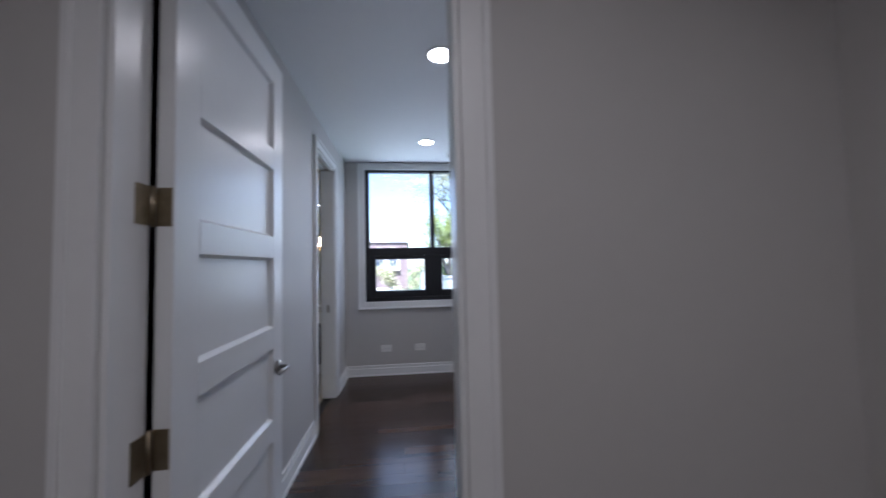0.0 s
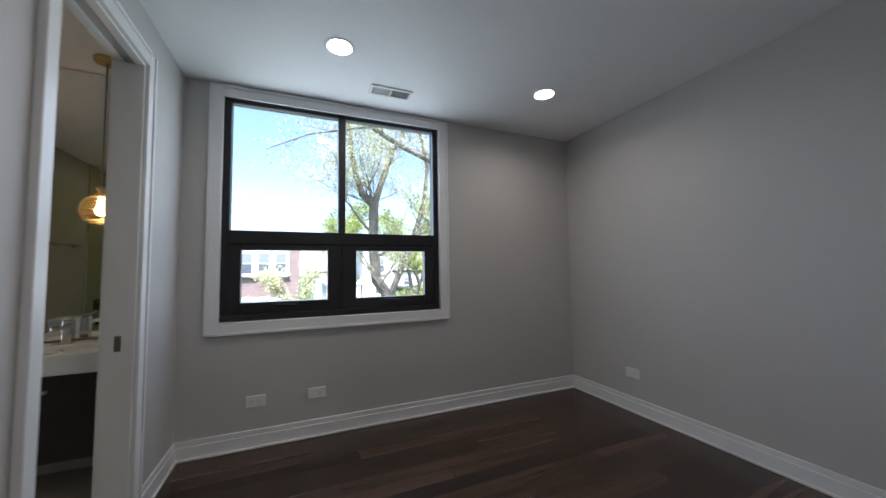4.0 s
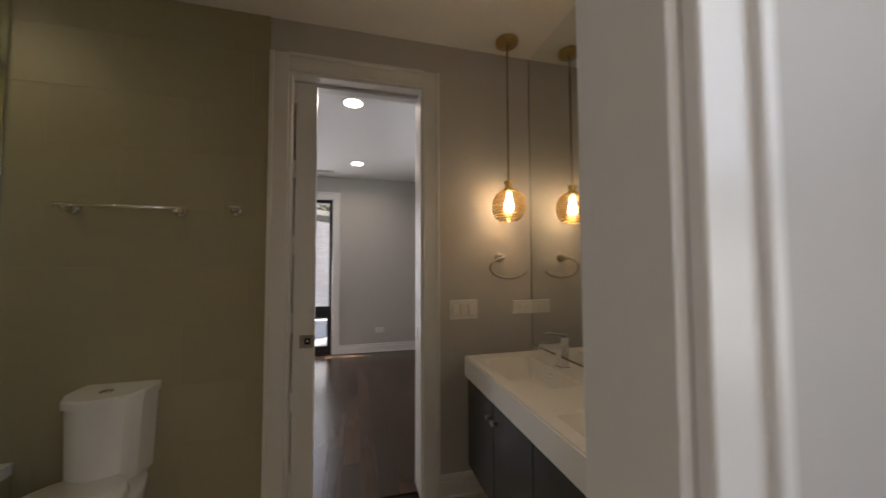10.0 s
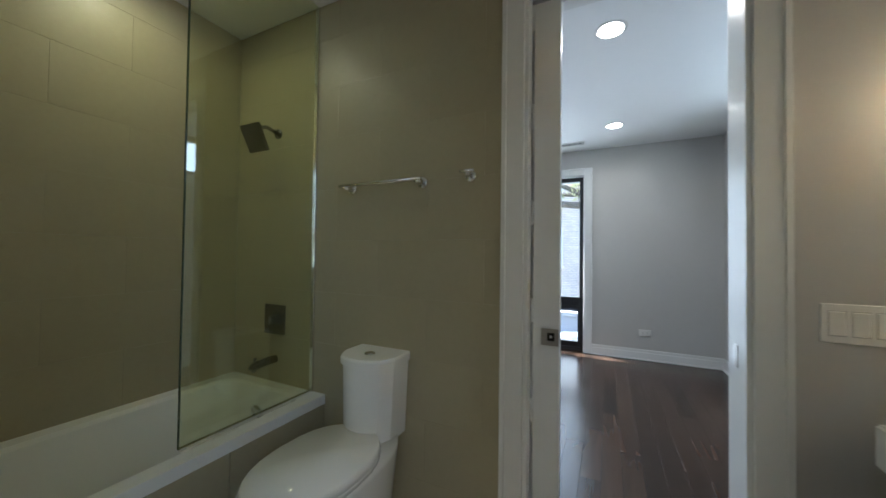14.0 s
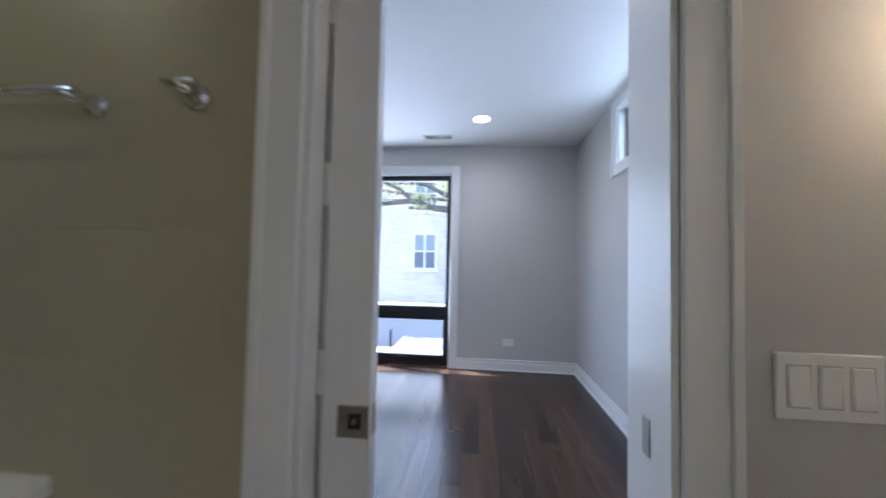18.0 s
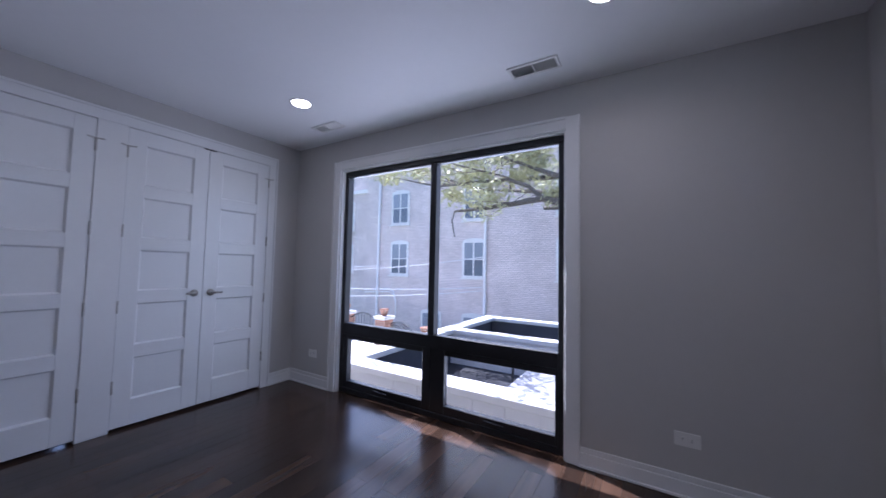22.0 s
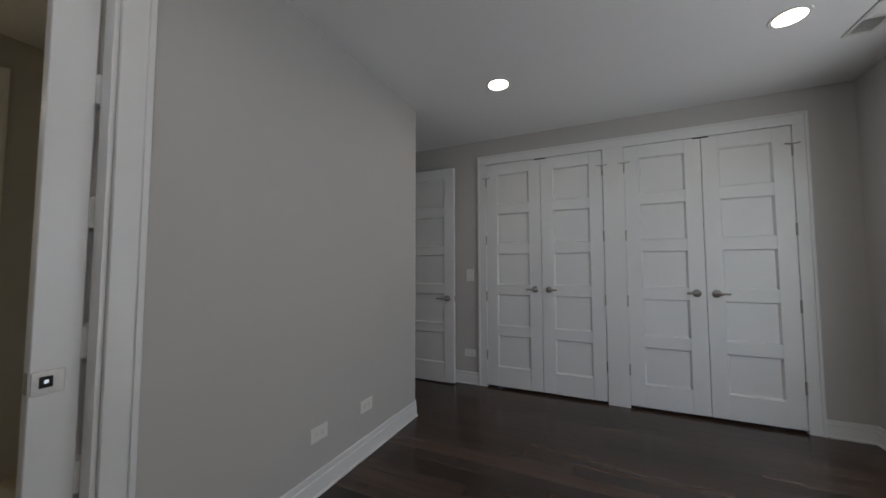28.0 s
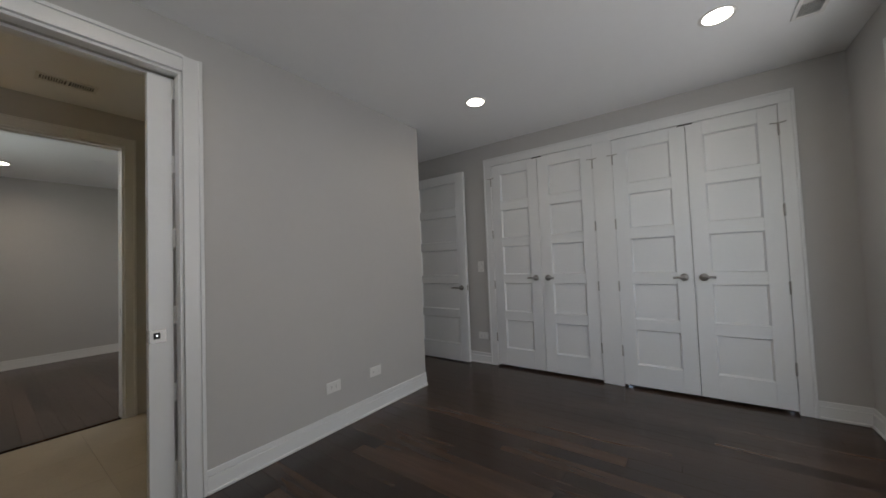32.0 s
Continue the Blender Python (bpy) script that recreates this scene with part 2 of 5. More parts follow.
def wood_material():
    """Dark stained oak: each board its own tone, grain along the board."""
    m = bpy.data.materials.new("dark_stained_oak")
    m.use_nodes = True
    nt, b = m.node_tree, m.node_tree.nodes["Principled BSDF"]
    info, tc = nt.nodes.new("ShaderNodeObjectInfo"), nt.nodes.new("ShaderNodeTexCoord")
    mp, n1, n2 = nt.nodes.new("ShaderNodeMapping"), nt.nodes.new("ShaderNodeTexNoise"), nt.nodes.new("ShaderNodeTexNoise")
    off = nt.nodes.new("ShaderNodeVectorMath")
    off.operation = "SCALE"
    off.inputs[0].default_value = (37.0, 91.0, 13.0)
    nt.links.new(info.outputs["Random"], off.inputs["Scale"])
    nt.links.new(tc.outputs["Object"], mp.inputs["Vector"])
    nt.links.new(off.outputs[0], mp.inputs["Location"])
    mp.inputs["Scale"].default_value = (1.3, 15, 15)
    nt.links.new(mp.outputs[0], n1.inputs["Vector"])
    n1.inputs["Scale"].default_value, n1.inputs["Detail"].default_value, n1.inputs["Distortion"].default_value = 0.8, 4, 0.9
    nt.links.new(mp.outputs[0], n2.inputs["Vector"])
    n2.inputs["Scale"].default_value, n2.inputs["Detail"].default_value = 5.0, 4
    ramp = nt.nodes.new("ShaderNodeValToRGB")
    ramp.color_ramp.elements[0].position, ramp.color_ramp.elements[1].position = 0.28, 0.75
    ramp.color_ramp.elements[0].color, ramp.color_ramp.elements[1].color = (0.030, 0.0175, 0.0115, 1), (0.064, 0.036, 0.0225, 1)
    nt.links.new(n1.outputs["Fac"], ramp.inputs[0])
    mul, val = nt.nodes.new("ShaderNodeMixRGB"), nt.nodes.new("ShaderNodeMapRange")
    mul.blend_type = "MULTIPLY"
    mul.inputs[0].default_value = 1.0
    nt.links.new(info.outputs["Random"], val.inputs[0])
    val.inputs["To Min"].default_value, val.inputs["To Max"].default_value = 0.5, 1.65
    nt.links.new(ramp.outputs[0], mul.inputs[1])
    nt.links.new(val.outputs[0], mul.inputs[2])
    nt.links.new(mul.outputs[0], b.inputs["Base Color"])
    rr = nt.nodes.new("ShaderNodeMapRange")
    nt.links.new(n2.outputs["Fac"], rr.inputs[0])
    rr.inputs["To Min"].default_value, rr.inputs["To Max"].default_value = 0.16, 0.30
    nt.links.new(rr.outputs[0], b.inputs["Roughness"])
    bp = nt.nodes.new("ShaderNodeBump")
    bp.inputs["Strength"].default_value, bp.inputs["Distance"].default_value = 0.05, 0.0012
    nt.links.new(n2.outputs["Fac"], bp.inputs["Height"])
    nt.links.new(bp.outputs[0], b.inputs["Normal"])
    return m


def brick_material(name, c1, c2, mortar, across=0):
    """Brickwork in courses, for walls that stay far off. across: 0 for a wall along y, 1 for a wall along x."""
    m = bpy.data.materials.new(name)
    m.use_nodes = True
    nt, b = m.node_tree, m.node_tree.nodes["Principled BSDF"]
    tc, sep, com = nt.nodes.new("ShaderNodeTexCoord"), nt.nodes.new("ShaderNodeSeparateXYZ"), nt.nodes.new("ShaderNodeCombineXYZ")
    nt.links.new(tc.outputs["Object"], sep.inputs[0])
    nt.links.new(sep.outputs["X" if across else "Y"], com.inputs["X"])
    nt.links.new(sep.outputs["Z"], com.inputs["Y"])
    br = nt.nodes.new("ShaderNodeTexBrick")
    nt.links.new(com.outputs[0], br.inputs["Vector"])
    br.inputs["Scale"].default_value = 1.0
    br.inputs["Brick Width"].default_value, br.inputs["Row Height"].default_value, br.inputs["Mortar Size"].default_value = 0.23, 0.085, 0.010
    br.inputs["Color1"].default_value, br.inputs["Color2"].default_value, br.inputs["Mortar"].default_value = (*c1, 1), (*c2, 1), (*mortar, 1)
    n = nt.nodes.new("ShaderNodeTexNoise")
    n.inputs["Scale"].default_value, n.inputs["Detail"].default_value = 0.7, 5
    nt.links.new(tc.outputs["Object"], n.inputs["Vector"])
    mr, mul = nt.nodes.new("ShaderNodeMapRange"), nt.nodes.new("ShaderNodeMixRGB")
    mr.inputs["To Min"].default_value, mr.inputs["To Max"].default_value = 0.7, 1.25
    nt.links.new(n.outputs["Fac"], mr.inputs[0])
    mul.blend_type, mul.inputs[0].default_value = "MULTIPLY", 1.0
    nt.links.new(br.outputs["Color"], mul.inputs[1])
    nt.links.new(mr.outputs[0], mul.inputs[2])
    nt.links.new(mul.outputs[0], b.inputs["Base Color"])
    b.inputs["Roughness"].default_value = 0.85
    bp = nt.nodes.new("ShaderNodeBump")
    bp.inputs["Strength"].default_value, bp.inputs["Distance"].default_value = 0.6, 0.01
    nt.links.new(br.outputs["Fac"], bp.inputs["Height"])
    bp.invert = True
    nt.links.new(bp.outputs[0], b.inputs["Normal"])
    return m


OAK = wood_material()
TANBRICK = brick_material("weathered_tan_brick", (0.80, 0.71, 0.67), (0.68, 0.60, 0.56), (0.50, 0.44, 0.42))
REDBRICK = brick_material("brown_mauve_brick", (0.33, 0.24, 0.225), (0.26, 0.185, 0.175), (0.36, 0.30, 0.285), 1)
PIERBRICK = brick_material("orange_brick", (0.40, 0.19, 0.11), (0.30, 0.13, 0.08), (0.42, 0.36, 0.30))
WHITESTONE = material("white_coping_stone", (0.76, 0.75, 0.72), 0.7, vary=0.08, scale=4)
BLOCK = material("white_painted_block", (0.72, 0.72, 0.71), 0.75, vary=0.06, scale=3, bump=0.3, bump_scale=40)
ROOFING = material("dark_flat_roofing", (0.03, 0.032, 0.038), 0.8, vary=0.2, scale=2)
GRASS = material("lawn_grass", (0.07, 0.11, 0.035), 0.9, vary=0.3, scale=1.2)
ASPHALT = material("alley_asphalt", (0.10, 0.10, 0.10), 0.9, vary=0.2, scale=2)
BARK = material("grey_brown_bark", (0.17, 0.15, 0.125), 0.9, vary=0.35, scale=8, bump=0.6, bump_scale=25)
LEAF = material("spring_leaf_green", (0.30, 0.36, 0.10), 0.6, vary=0.25, scale=2)
SPRING = material("pale_spring_leaf", (0.58, 0.58, 0.34), 0.6, vary=0.3, scale=1.5)
BLOSSOM = material("pale_yellow_green_leaf", (0.58, 0.57, 0.32), 0.6, vary=0.25, scale=2)
IRON = material("black_iron", (0.03, 0.03, 0.03), 0.5)
CABLE = material("pale_grey_cable", (0.7, 0.7, 0.7), 0.4)
OUTGLASS = material("far_window_glass", (0.12, 0.145, 0.18), 0.08, vary=0.2)
GALV = material("white_downspout", (0.8, 0.8, 0.8), 0.5)


# ---- structure ----
def plate(name, x0, y0, x1, y1, z0, z1, mat, label, category):
    return tagged(finish(name, box(x0, y0, z0, x1, y1, z1), mat), label, category, kind="structure")


JOINT = material("dark_joint", (0.012, 0.008, 0.006), 0.7)
floor = plate("floor", -5.36, -1.2, 2.8, 4.51, -0.25, -0.012, JOINT, "dark stained oak plank floor", "floor")
plate("ceiling", -5.36, -1.2, 2.8, 4.51, H, H + 0.2, CEIL, "smooth white painted ceiling", "ceiling")

PD1, PD2, PH = (3.05, 3.705), (3.13, 3.80), 2.17
ZN, ZB = 4.29, 4.44
EY0, EY1, EO = 1.125, 1.23, (-0.489, 0.271)
wall_w = wall("wall_west_bedroom", "x", -0.675, -0.56, EY1, ZB, [(*PD1, 0, PH)], [(PD1[0] - 0.68, PD1[0])])
wall_b = wall("wall_bath_west", "x", -2.28, -2.115, 1.26, 4.505, [(*PD2, 0, PH)], [(PD2[0] - 0.72, PD2[0])])
wall("wall_north_bedroom", "y", ZN, 4.5, -0.56, 2.8, [(-0.355, 1.23, 0.81, 2.385)])
wall("wall_north_bath", "y", ZB, 4.7, -2.115, -0.56)
wall("wall_north_back", "y", 4.505, 4.7, -5.43, -2.28, [(-4.17, -2.57, 1.915, 2.345)])
wall("wall_west_back", "x", -5.36, -5.23, 0.2, 4.505, [(1.065, 3.17, 0, 2.125)])
CL = [(-4.891, -3.819), (-3.655, -2.604)]
wall("wall_south_back", "y", 0.2, 0.40, -5.23, -1.4, [(a, b, 0, 2.17) for a, b in CL])
wall_t = wall("wall_bath_back", "y", 1.26, 1.42, -2.115, -0.56)
wall("wall_alcove_east", "x", -1.5, -1.4, 0.40, 1.26)
wall("wall_east_bedroom", "x", 2.605, 2.8, 1.467, ZN)
wall("wall_south_bedroom", "y", EY1, 1.467, 0.387, 2.8)
wall("wall_entry", "y", EY0, EY1, -1.4, 2.8, [(*EO, 0, 2.17)])
wall("wall_hall_south", "y", -1.2, -1.1, -1.4, 2.8)
wall("wall_hall_east", "x", 1.3, 1.4, -1.1, EY0)
wall("wall_hall_west", "x", -1.4, -1.3, -1.1, EY0)
for a, b in CL:
    plate("wall_closet", a - 0.05, -0.30, b + 0.05, -0.25, 0, H, WALL, "plain closet back wall", "wall")
plate("foundation_wall", -5.36, -1.2, 2.8, 4.49, -3.4, -0.251, TANBRICK, "brick lower storey of the house", "wall")
plate("wall_closet_side", -5.0, -0.25, -4.95, 0.2, 0, H, WALL, "plain closet side wall", "wall")
plate("wall_closet_side", -2.55, -0.25, -2.5, 0.2, 0, H, WALL, "plain closet side wall", "wall")
bath_floor = plate("bath_floor", -2.115, 1.42, -0.675, ZB, -0.012, 0.002, GROUT, "beige porcelain tiled bathroom floor", "floor")


# ---- trim ----
def baseboard(name, a, b, face, inward, axis):
    """Two-step white base along a wall face. axis: the one that it runs along."""
    bm = bmesh.new()
    for d0, d1, z0, z1 in ((0, 0.016, 0, 0.085), (0, 0.011, 0.085, 0.118), (0.016, 0.028, 0, 0.016)):
        p, q = face + inward * d0, face + inward * d1
        lo, hi = min(p, q), max(p, q)
        if axis == "y":
            add_box(bm, lo, a, z0, hi, b, z1, 0.003)
        else:
            add_box(bm, a, lo, z0, b, hi, z1, 0.003)
    return tagged(finish(name, bm, TRIM), "white painted two-step baseboard", "baseboard", kind="structure")


def casing(name, axis, face, inward, a, b, head, sill=None, w=0.083, fill=TRIM):
    """Flat white casing with a raised outer band, round an opening from a to b. sill: bottom leg too, for a window."""
    top = tagged(new(name), "white painted flat casing with a raised outer band", "trim", kind="structure")
    z0 = 0 if sill is None else sill - w

    def leg(u0, u1, za, zb, outer):
        bm = bmesh.new()
        for (p0, p1, q0, q1), d in (((u0, u1, za, zb), 0.016), (outer, 0.024)):
            f0, f1 = sorted((face, face + inward * d))
            if axis == "x":
                add_box(bm, f0, p0, q0, f1, p1, q1, 0.002)
            else:
                add_box(bm, p0, f0, q0, p1, f1, q1, 0.002)
        part("casing_leg", bm, fill, top)

    leg(a - w, a, z0, head + w, (a - w - 0.002, a - w + 0.016, z0, head + w))
    leg(b, b + w, z0, head + w, (b + w - 0.016, b + w + 0.002, z0, head + w))
    leg(a, b, head, head + w, (a, b, head + w - 0.016, head + w + 0.002))
    if sill is not None:
        leg(a, b, sill - w, sill, (a - w, b + w, sill - w - 0.004, sill - w + 0.014))
    return top


def lining(name, axis, lo, hi, a, b, head, sill=None, t=0.014, split=None):
    """White boards that line an opening; split leaves a slot in the jamb at a for a pocket door."""
    top = tagged(new(name), "white painted jamb lining of the opening", "trim", kind="structure")

    def board(u0, u1, z0, z1, l0=lo, l1=hi):
        part("jamb_board", box(l0, u0, z0, l1, u1, z1, 0.001) if axis == "x" else box(u0, l0, z0, u1, l1, z1, 0.001), TRIM, top)

    z0 = 0 if sill is None else sill + t
    if split:
        board(a, a + t, z0, head - t, lo, split[0])
        board(a, a + t, z0, head - t, split[1], hi)
        board(a, b, head - t, head, lo, split[0])
        board(a, b, head - t, head, split[1], hi)
        board(b - t, b, z0, head - t)
    else:
        board(a, a + t, z0, head - t)
        board(b - t, b, z0, head - t)
        board(a, b, head - t, head)
    if sill is not None:
        board(a, b, sill, sill + t)
    return top


for f, i in ((-0.56, 1), (-0.675, -1)):
    casing("trim_pocket_door", "x", f, i, *PD1, PH, None, 0.070)
for f, i in ((-2.28, -1), (-2.115, 1)):
    casing("trim_pocket_door", "x", f, i, *PD2, PH)
lining("jamb_pocket", "x", -0.675, -0.56, *PD1, PH, split=(-0.64, -0.595))
lining("jamb_pocket", "x", -2.28, -2.115, *PD2, PH, split=(-2.222, -2.172))
casing("trim_window", "y", ZN, -1, -0.342, 1.217, 2.338, 0.822, 0.075)
lining("jamb_window", "y", ZN, 4.318, -0.355, 1.23, 2.385, 0.81)
casing("trim_window", "x", -5.23, 1, 1.065, 3.17, 2.125)
lining("jamb_window", "x", -5.32, -5.23, 1.065, 3.17, 2.125)
casing("trim_window", "y", 4.505, -1, -4.17, -2.57, 2.338, 1.915, 0.08)
lining("jamb_window", "y", 4.505, 4.6, -4.17, -2.57, 2.345, 1.915)
for f, i in ((EY0, -1), (EY1, 1)):
    casing("trim_entry_door", "y", f, i, *EO, 2.17, None, 0.071)
lining("jamb_entry", "y", EY0, EY1, *EO, 2.17)
tr = tagged(new("trim_closet"), "white painted flat casing round both closets", "trim", kind="structure")
for u0, u1, za, zb in ((-4.974, CL[0][0], 0, 2.17), (CL[0][1], CL[1][0], 0, 2.17), (CL[1][1], -2.523, 0, 2.17), (-4.974, -2.523, 2.17, 2.253)):
    part("casing_leg", box(u0, 0.40, za, u1, 0.417, zb, 0.002), TRIM, tr)
for u0, u1, za, zb in ((-4.978, -4.96, 0, 2.255), (-2.537, -2.519, 0, 2.255), (-4.974, -2.523, 2.238, 2.256)):
    part("back_band", box(u0, 0.4165, za, u1, 0.425, zb, 0.002), TRIM, tr)

baseboard("baseboard", -0.56, 2.605, ZN, -1, "x")
baseboard("baseboard", 1.467, ZN, 2.605, -1, "y")
baseboard("baseboard", PD1[1] + 0.085, ZN, -0.56, 1, "y")
baseboard("baseboard", EY1, PD1[0] - 0.085, -0.56, 1, "y")
baseboard("baseboard", 0.387, 2.605, 1.467, 1, "x")
baseboard("baseboard", 0.40, 0.98, -5.23, 1, "y")
baseboard("baseboard", 3.255, 4.505, -5.23, 1, "y")
baseboard("baseboard", -5.23, -2.28, 4.505, -1, "x")
baseboard("baseboard", 1.26, PD2[0] - 0.085, -2.28, -1, "y")
baseboard("baseboard", PD2[1] + 0.085, 4.505, -2.28, -1, "y")
baseboard("baseboard", -2.28, -1.5, 1.26, -1, "x")
baseboard("baseboard", -5.23, -4.98, 0.40, 1, "x")
baseboard("baseboard", -2.517, -1.5, 0.40, 1, "x")
baseboard("baseboard", PD2[1] + 0.085, ZB, -2.115, 1, "y")
baseboard("baseboard", -1.3, -0.562, EY0, -1, "x")
baseboard("baseboard", 0.344, 1.3, EY0, -1, "x")


# ---- doors ----
PANELS = [(0.20 + 0.389 * k, 0.20 + 0.389 * k + 0.299) for k in range(5)]


def leaf_mesh(w, h, t=0.042, stile=0.108, mitre=True, z0=0.012):
    """A five-panel door leaf from x 0 to w, its panels sunk on both faces."""
    bm = bmesh.new()
    s = h / 2.16
    rows = [(a * s, b * s) for a, b in PANELS]
    add_box(bm, 0, -t / 2, z0, stile, t / 2, h, 0.002)
    add_box(bm, w - stile, -t / 2, z0, w, t / 2, h, 0.002)
    edges = [z0] + [v for r in rows for v in r] + [h]
    for k in range(0, len(edges), 2):
        add_box(bm, stile, -t / 2, edges[k], w - stile, t / 2, edges[k + 1])
    for a, b in rows:
        add_box(bm, stile - 0.004, -t / 2 + 0.017, a - 0.004, w - stile + 0.004, t / 2 - 0.017, b + 0.004)
        for s in (-1, 1):
            o = [bm.verts.new((x, s * (t / 2 - 0.001), z)) for x, z in ((stile, a), (w - stile, a), (w - stile, b), (stile, b))]
            i = [bm.verts.new((x, s * (t / 2 - 0.0172), z)) for x, z in ((stile + 0.011, a + 0.011), (w - stile - 0.011, a + 0.011), (w - stile - 0.011, b - 0.011), (stile + 0.011, b - 0.011))]
            k = [bm.verts.new((x, s * (t / 2 - 0.0185), z)) for x, z in ((stile, a), (w - stile, a), (w - stile, b), (stile, b))]
            for q in range(4):
                p = (q + 1) % 4
                bm.faces.new((o[q], o[p], i[p], i[q]))
                bm.faces.new((i[q], i[p], k[p], k[q]))
                bm.faces.new((k[q], k[p], o[p], o[q]))
    return bm


def lever(parent, x, z, side, way, t=0.021, small=False, reach=1.0):
    """A round rose and a lever arm that points along way, on the face at side."""
    k = 0.85 if small else 1.0
    rose = part("rose", rod((x, side * t, z), (x, side * (t + 0.012), z), 0.030 * k, 0.027 * k, 20), NICKEL, parent, "brushed nickel rose", True)
    part("lever", tube([(x, side * (t + 0.012), z), (x, side * (t + 0.042), z), (x + way * 0.02, side * (t + 0.050), z), (x + way * 0.06 * reach, side * (t + 0.050), z + 0.002), (x + way * 0.105 * reach, side * (t + 0.046), z)], 0.0085 * k, 10), NICKEL, parent, "brushed nickel lever", True)
    return rose


def hinge(parent, x, z, side=1, t=0.019):
    bm = box(x - 0.004, side * (t - 0.004), z - 0.045, x + 0.030, side * (t + 0.0015), z + 0.045, 0.001)
    add_rod(bm, (x, side * (t + 0.003), z - 0.047), (x, side * (t + 0.003), z + 0.047), 0.006, n=10)
    return part("hinge", bm, NICKEL, parent, "brushed nickel hinge")


def door(name, label, w, m, h=2.16, lever_z=0.84, both=True, hinges=(0.25, 0.8, 1.35, 1.97), hinge_side=1):
    d = empty(name, label, "door")
    part("door_leaf", leaf_mesh(w, h), DOORP, d)
    for side in ((1, -1) if both else (1,)):
        lever(d, w - 0.065, lever_z, side, -1)
    for z in hinges:
        hinge(d, 0.0, z, hinge_side)
    if both:
        part("latch_plate", box(w - 0.001, -0.012, lever_z - 0.028, w + 0.0015, 0.012, lever_z + 0.028), NICKEL, d, "brushed nickel latch plate")
    d.matrix_world = m
    return d


# entry door, open along the west wall; back room door, open against the south wall
door("entry_door", "white five-panel door standing open along the wall", 0.75, pose(-0.452, 1.250, 0, 0, 0, 90.5), lever_z=0.80, hinges=())
door("bedroom_door", "white five-panel door standing open against the wall", 0.76, pose(-1.53, 0.478, 0, 0, 0, 180), hinges=())

for z in (0.24, 0.805, 1.39, 1.98):
    hg = empty("door_hinge", "antique brass butt hinge between jamb and door", "hinge", (0, 0, 0), "entry door hinges")
    part("jamb_plate", box(-0.475, 1.186, z - 0.048, -0.4725, EY1, z + 0.048, 0.001), OLDBRASS, hg)
    part("leaf_plate", box(-0.470, 1.2470, z - 0.048, -0.434, 1.2497, z + 0.048, 0.001), OLDBRASS, hg)
    part("knuckle", rod((-0.474, 1.240, z - 0.05), (-0.474, 1.240, z + 0.05), 0.0075, n=10), OLDBRASS, hg, smooth=True)

for a, b in CL:
    wleaf = (b - a) / 2 - 0.004
    for x0, flip in ((b - 0.002, True), (a + 0.002, False)):
        d = empty("closet_door", "white five-panel closet door with a nickel lever, shut", "door", group="closet doors")
        part("door_leaf", leaf_mesh(wleaf, 2.166, 0.040, z0=0.022), DOORP, d)
        lever(d, wleaf - 0.06, 0.945, -1 if flip else 1, -1, 0.020, False, 0.68)
        sd = -1 if flip else 1
        for z in (0.31, 0.87, 1.415):
            part("hinge", rod((-0.001, sd * 0.0235, z - 0.045), (-0.001, sd * 0.0235, z + 0.045), 0.0065, n=10), NICKEL, d, "brushed nickel hinge")
        bm = rod((-0.001, sd * 0.0235, 1.945), (-0.001, sd * 0.0235, 2.035), 0.0065, n=10)
        add_rod(bm, (-0.002, sd * 0.024, 2.03), (0.045, sd * 0.040, 2.032), 0.004, n=8)
        add_rod(bm, (-0.002, sd * 0.024, 2.03), (-0.04, sd * 0.040, 2.032), 0.004, n=8)
        part("hinge_stop", bm, NICKEL, d, "brushed nickel hinge with a stop arm")
        d.matrix_world = pose(x0, 0.390, 0, 0, 0, 180) if flip else pose(x0, 0.390, 0)
    mid = (a + b) / 2
    tagged(finish("ball_catch", box(mid - 0.05, 0.4105, 2.158, mid + 0.05, 0.4165, 2.1665), SLOT), "small dark catch over the closet doors", "catch", "closet catches")


def pocket_door(x, edge_y, w, label, way=1):
    d = empty("pocket_door", label, "door")
    part("door_leaf", leaf_mesh(w, 2.145, 0.040, 0.10), DOORP, d)
    for s in (1, -1):
        bm = box(w - 0.068, s * 0.019, 0.800, w - 0.003, s * 0.0222, 0.864, 0.001)
        part("pull_plate", bm, NICKEL, d, "square brushed nickel flush pull")
        # No hollow is cut: a dark plate carries the recess shade as colour.
        part("pull_recess_shade", box(w - 0.045, s * 0.0215, 0.818, w - 0.018, s * 0.0226, 0.849), SLOT, d, "dark plate coloured as a shaded recess of the pull")
        part("thumb_turn", box(w - 0.036, s * 0.022, 0.829, w - 0.026, s * 0.027, 0.840, 0.001), CHROME, d)
    part("edge_pull", box(w - 0.0005, -0.009, 0.805, w + 0.0015, 0.009, 0.862), NICKEL, d, "brushed nickel edge pull")
    d.matrix_world = pose(x, edge_y - w, 0, 0, 0, 90)
    return d


pocket_door(-2.197, 3.254, 0.82, "white panelled pocket door slid mostly into the wall")
pocket_door(-0.6175, PD1[0] + 0.012, 0.66, "white panelled pocket door slid into the wall")
for x, yb in ((-2.197, PD2[1] - 0.0145), (-0.6175, PD1[1] - 0.0145)):
    tagged(finish("strike_plate", box(x - 0.012, yb - 0.002, 0.80, x + 0.012, yb, 0.87), NICKEL), "brushed nickel strike plate on the white jamb", "strike plate")


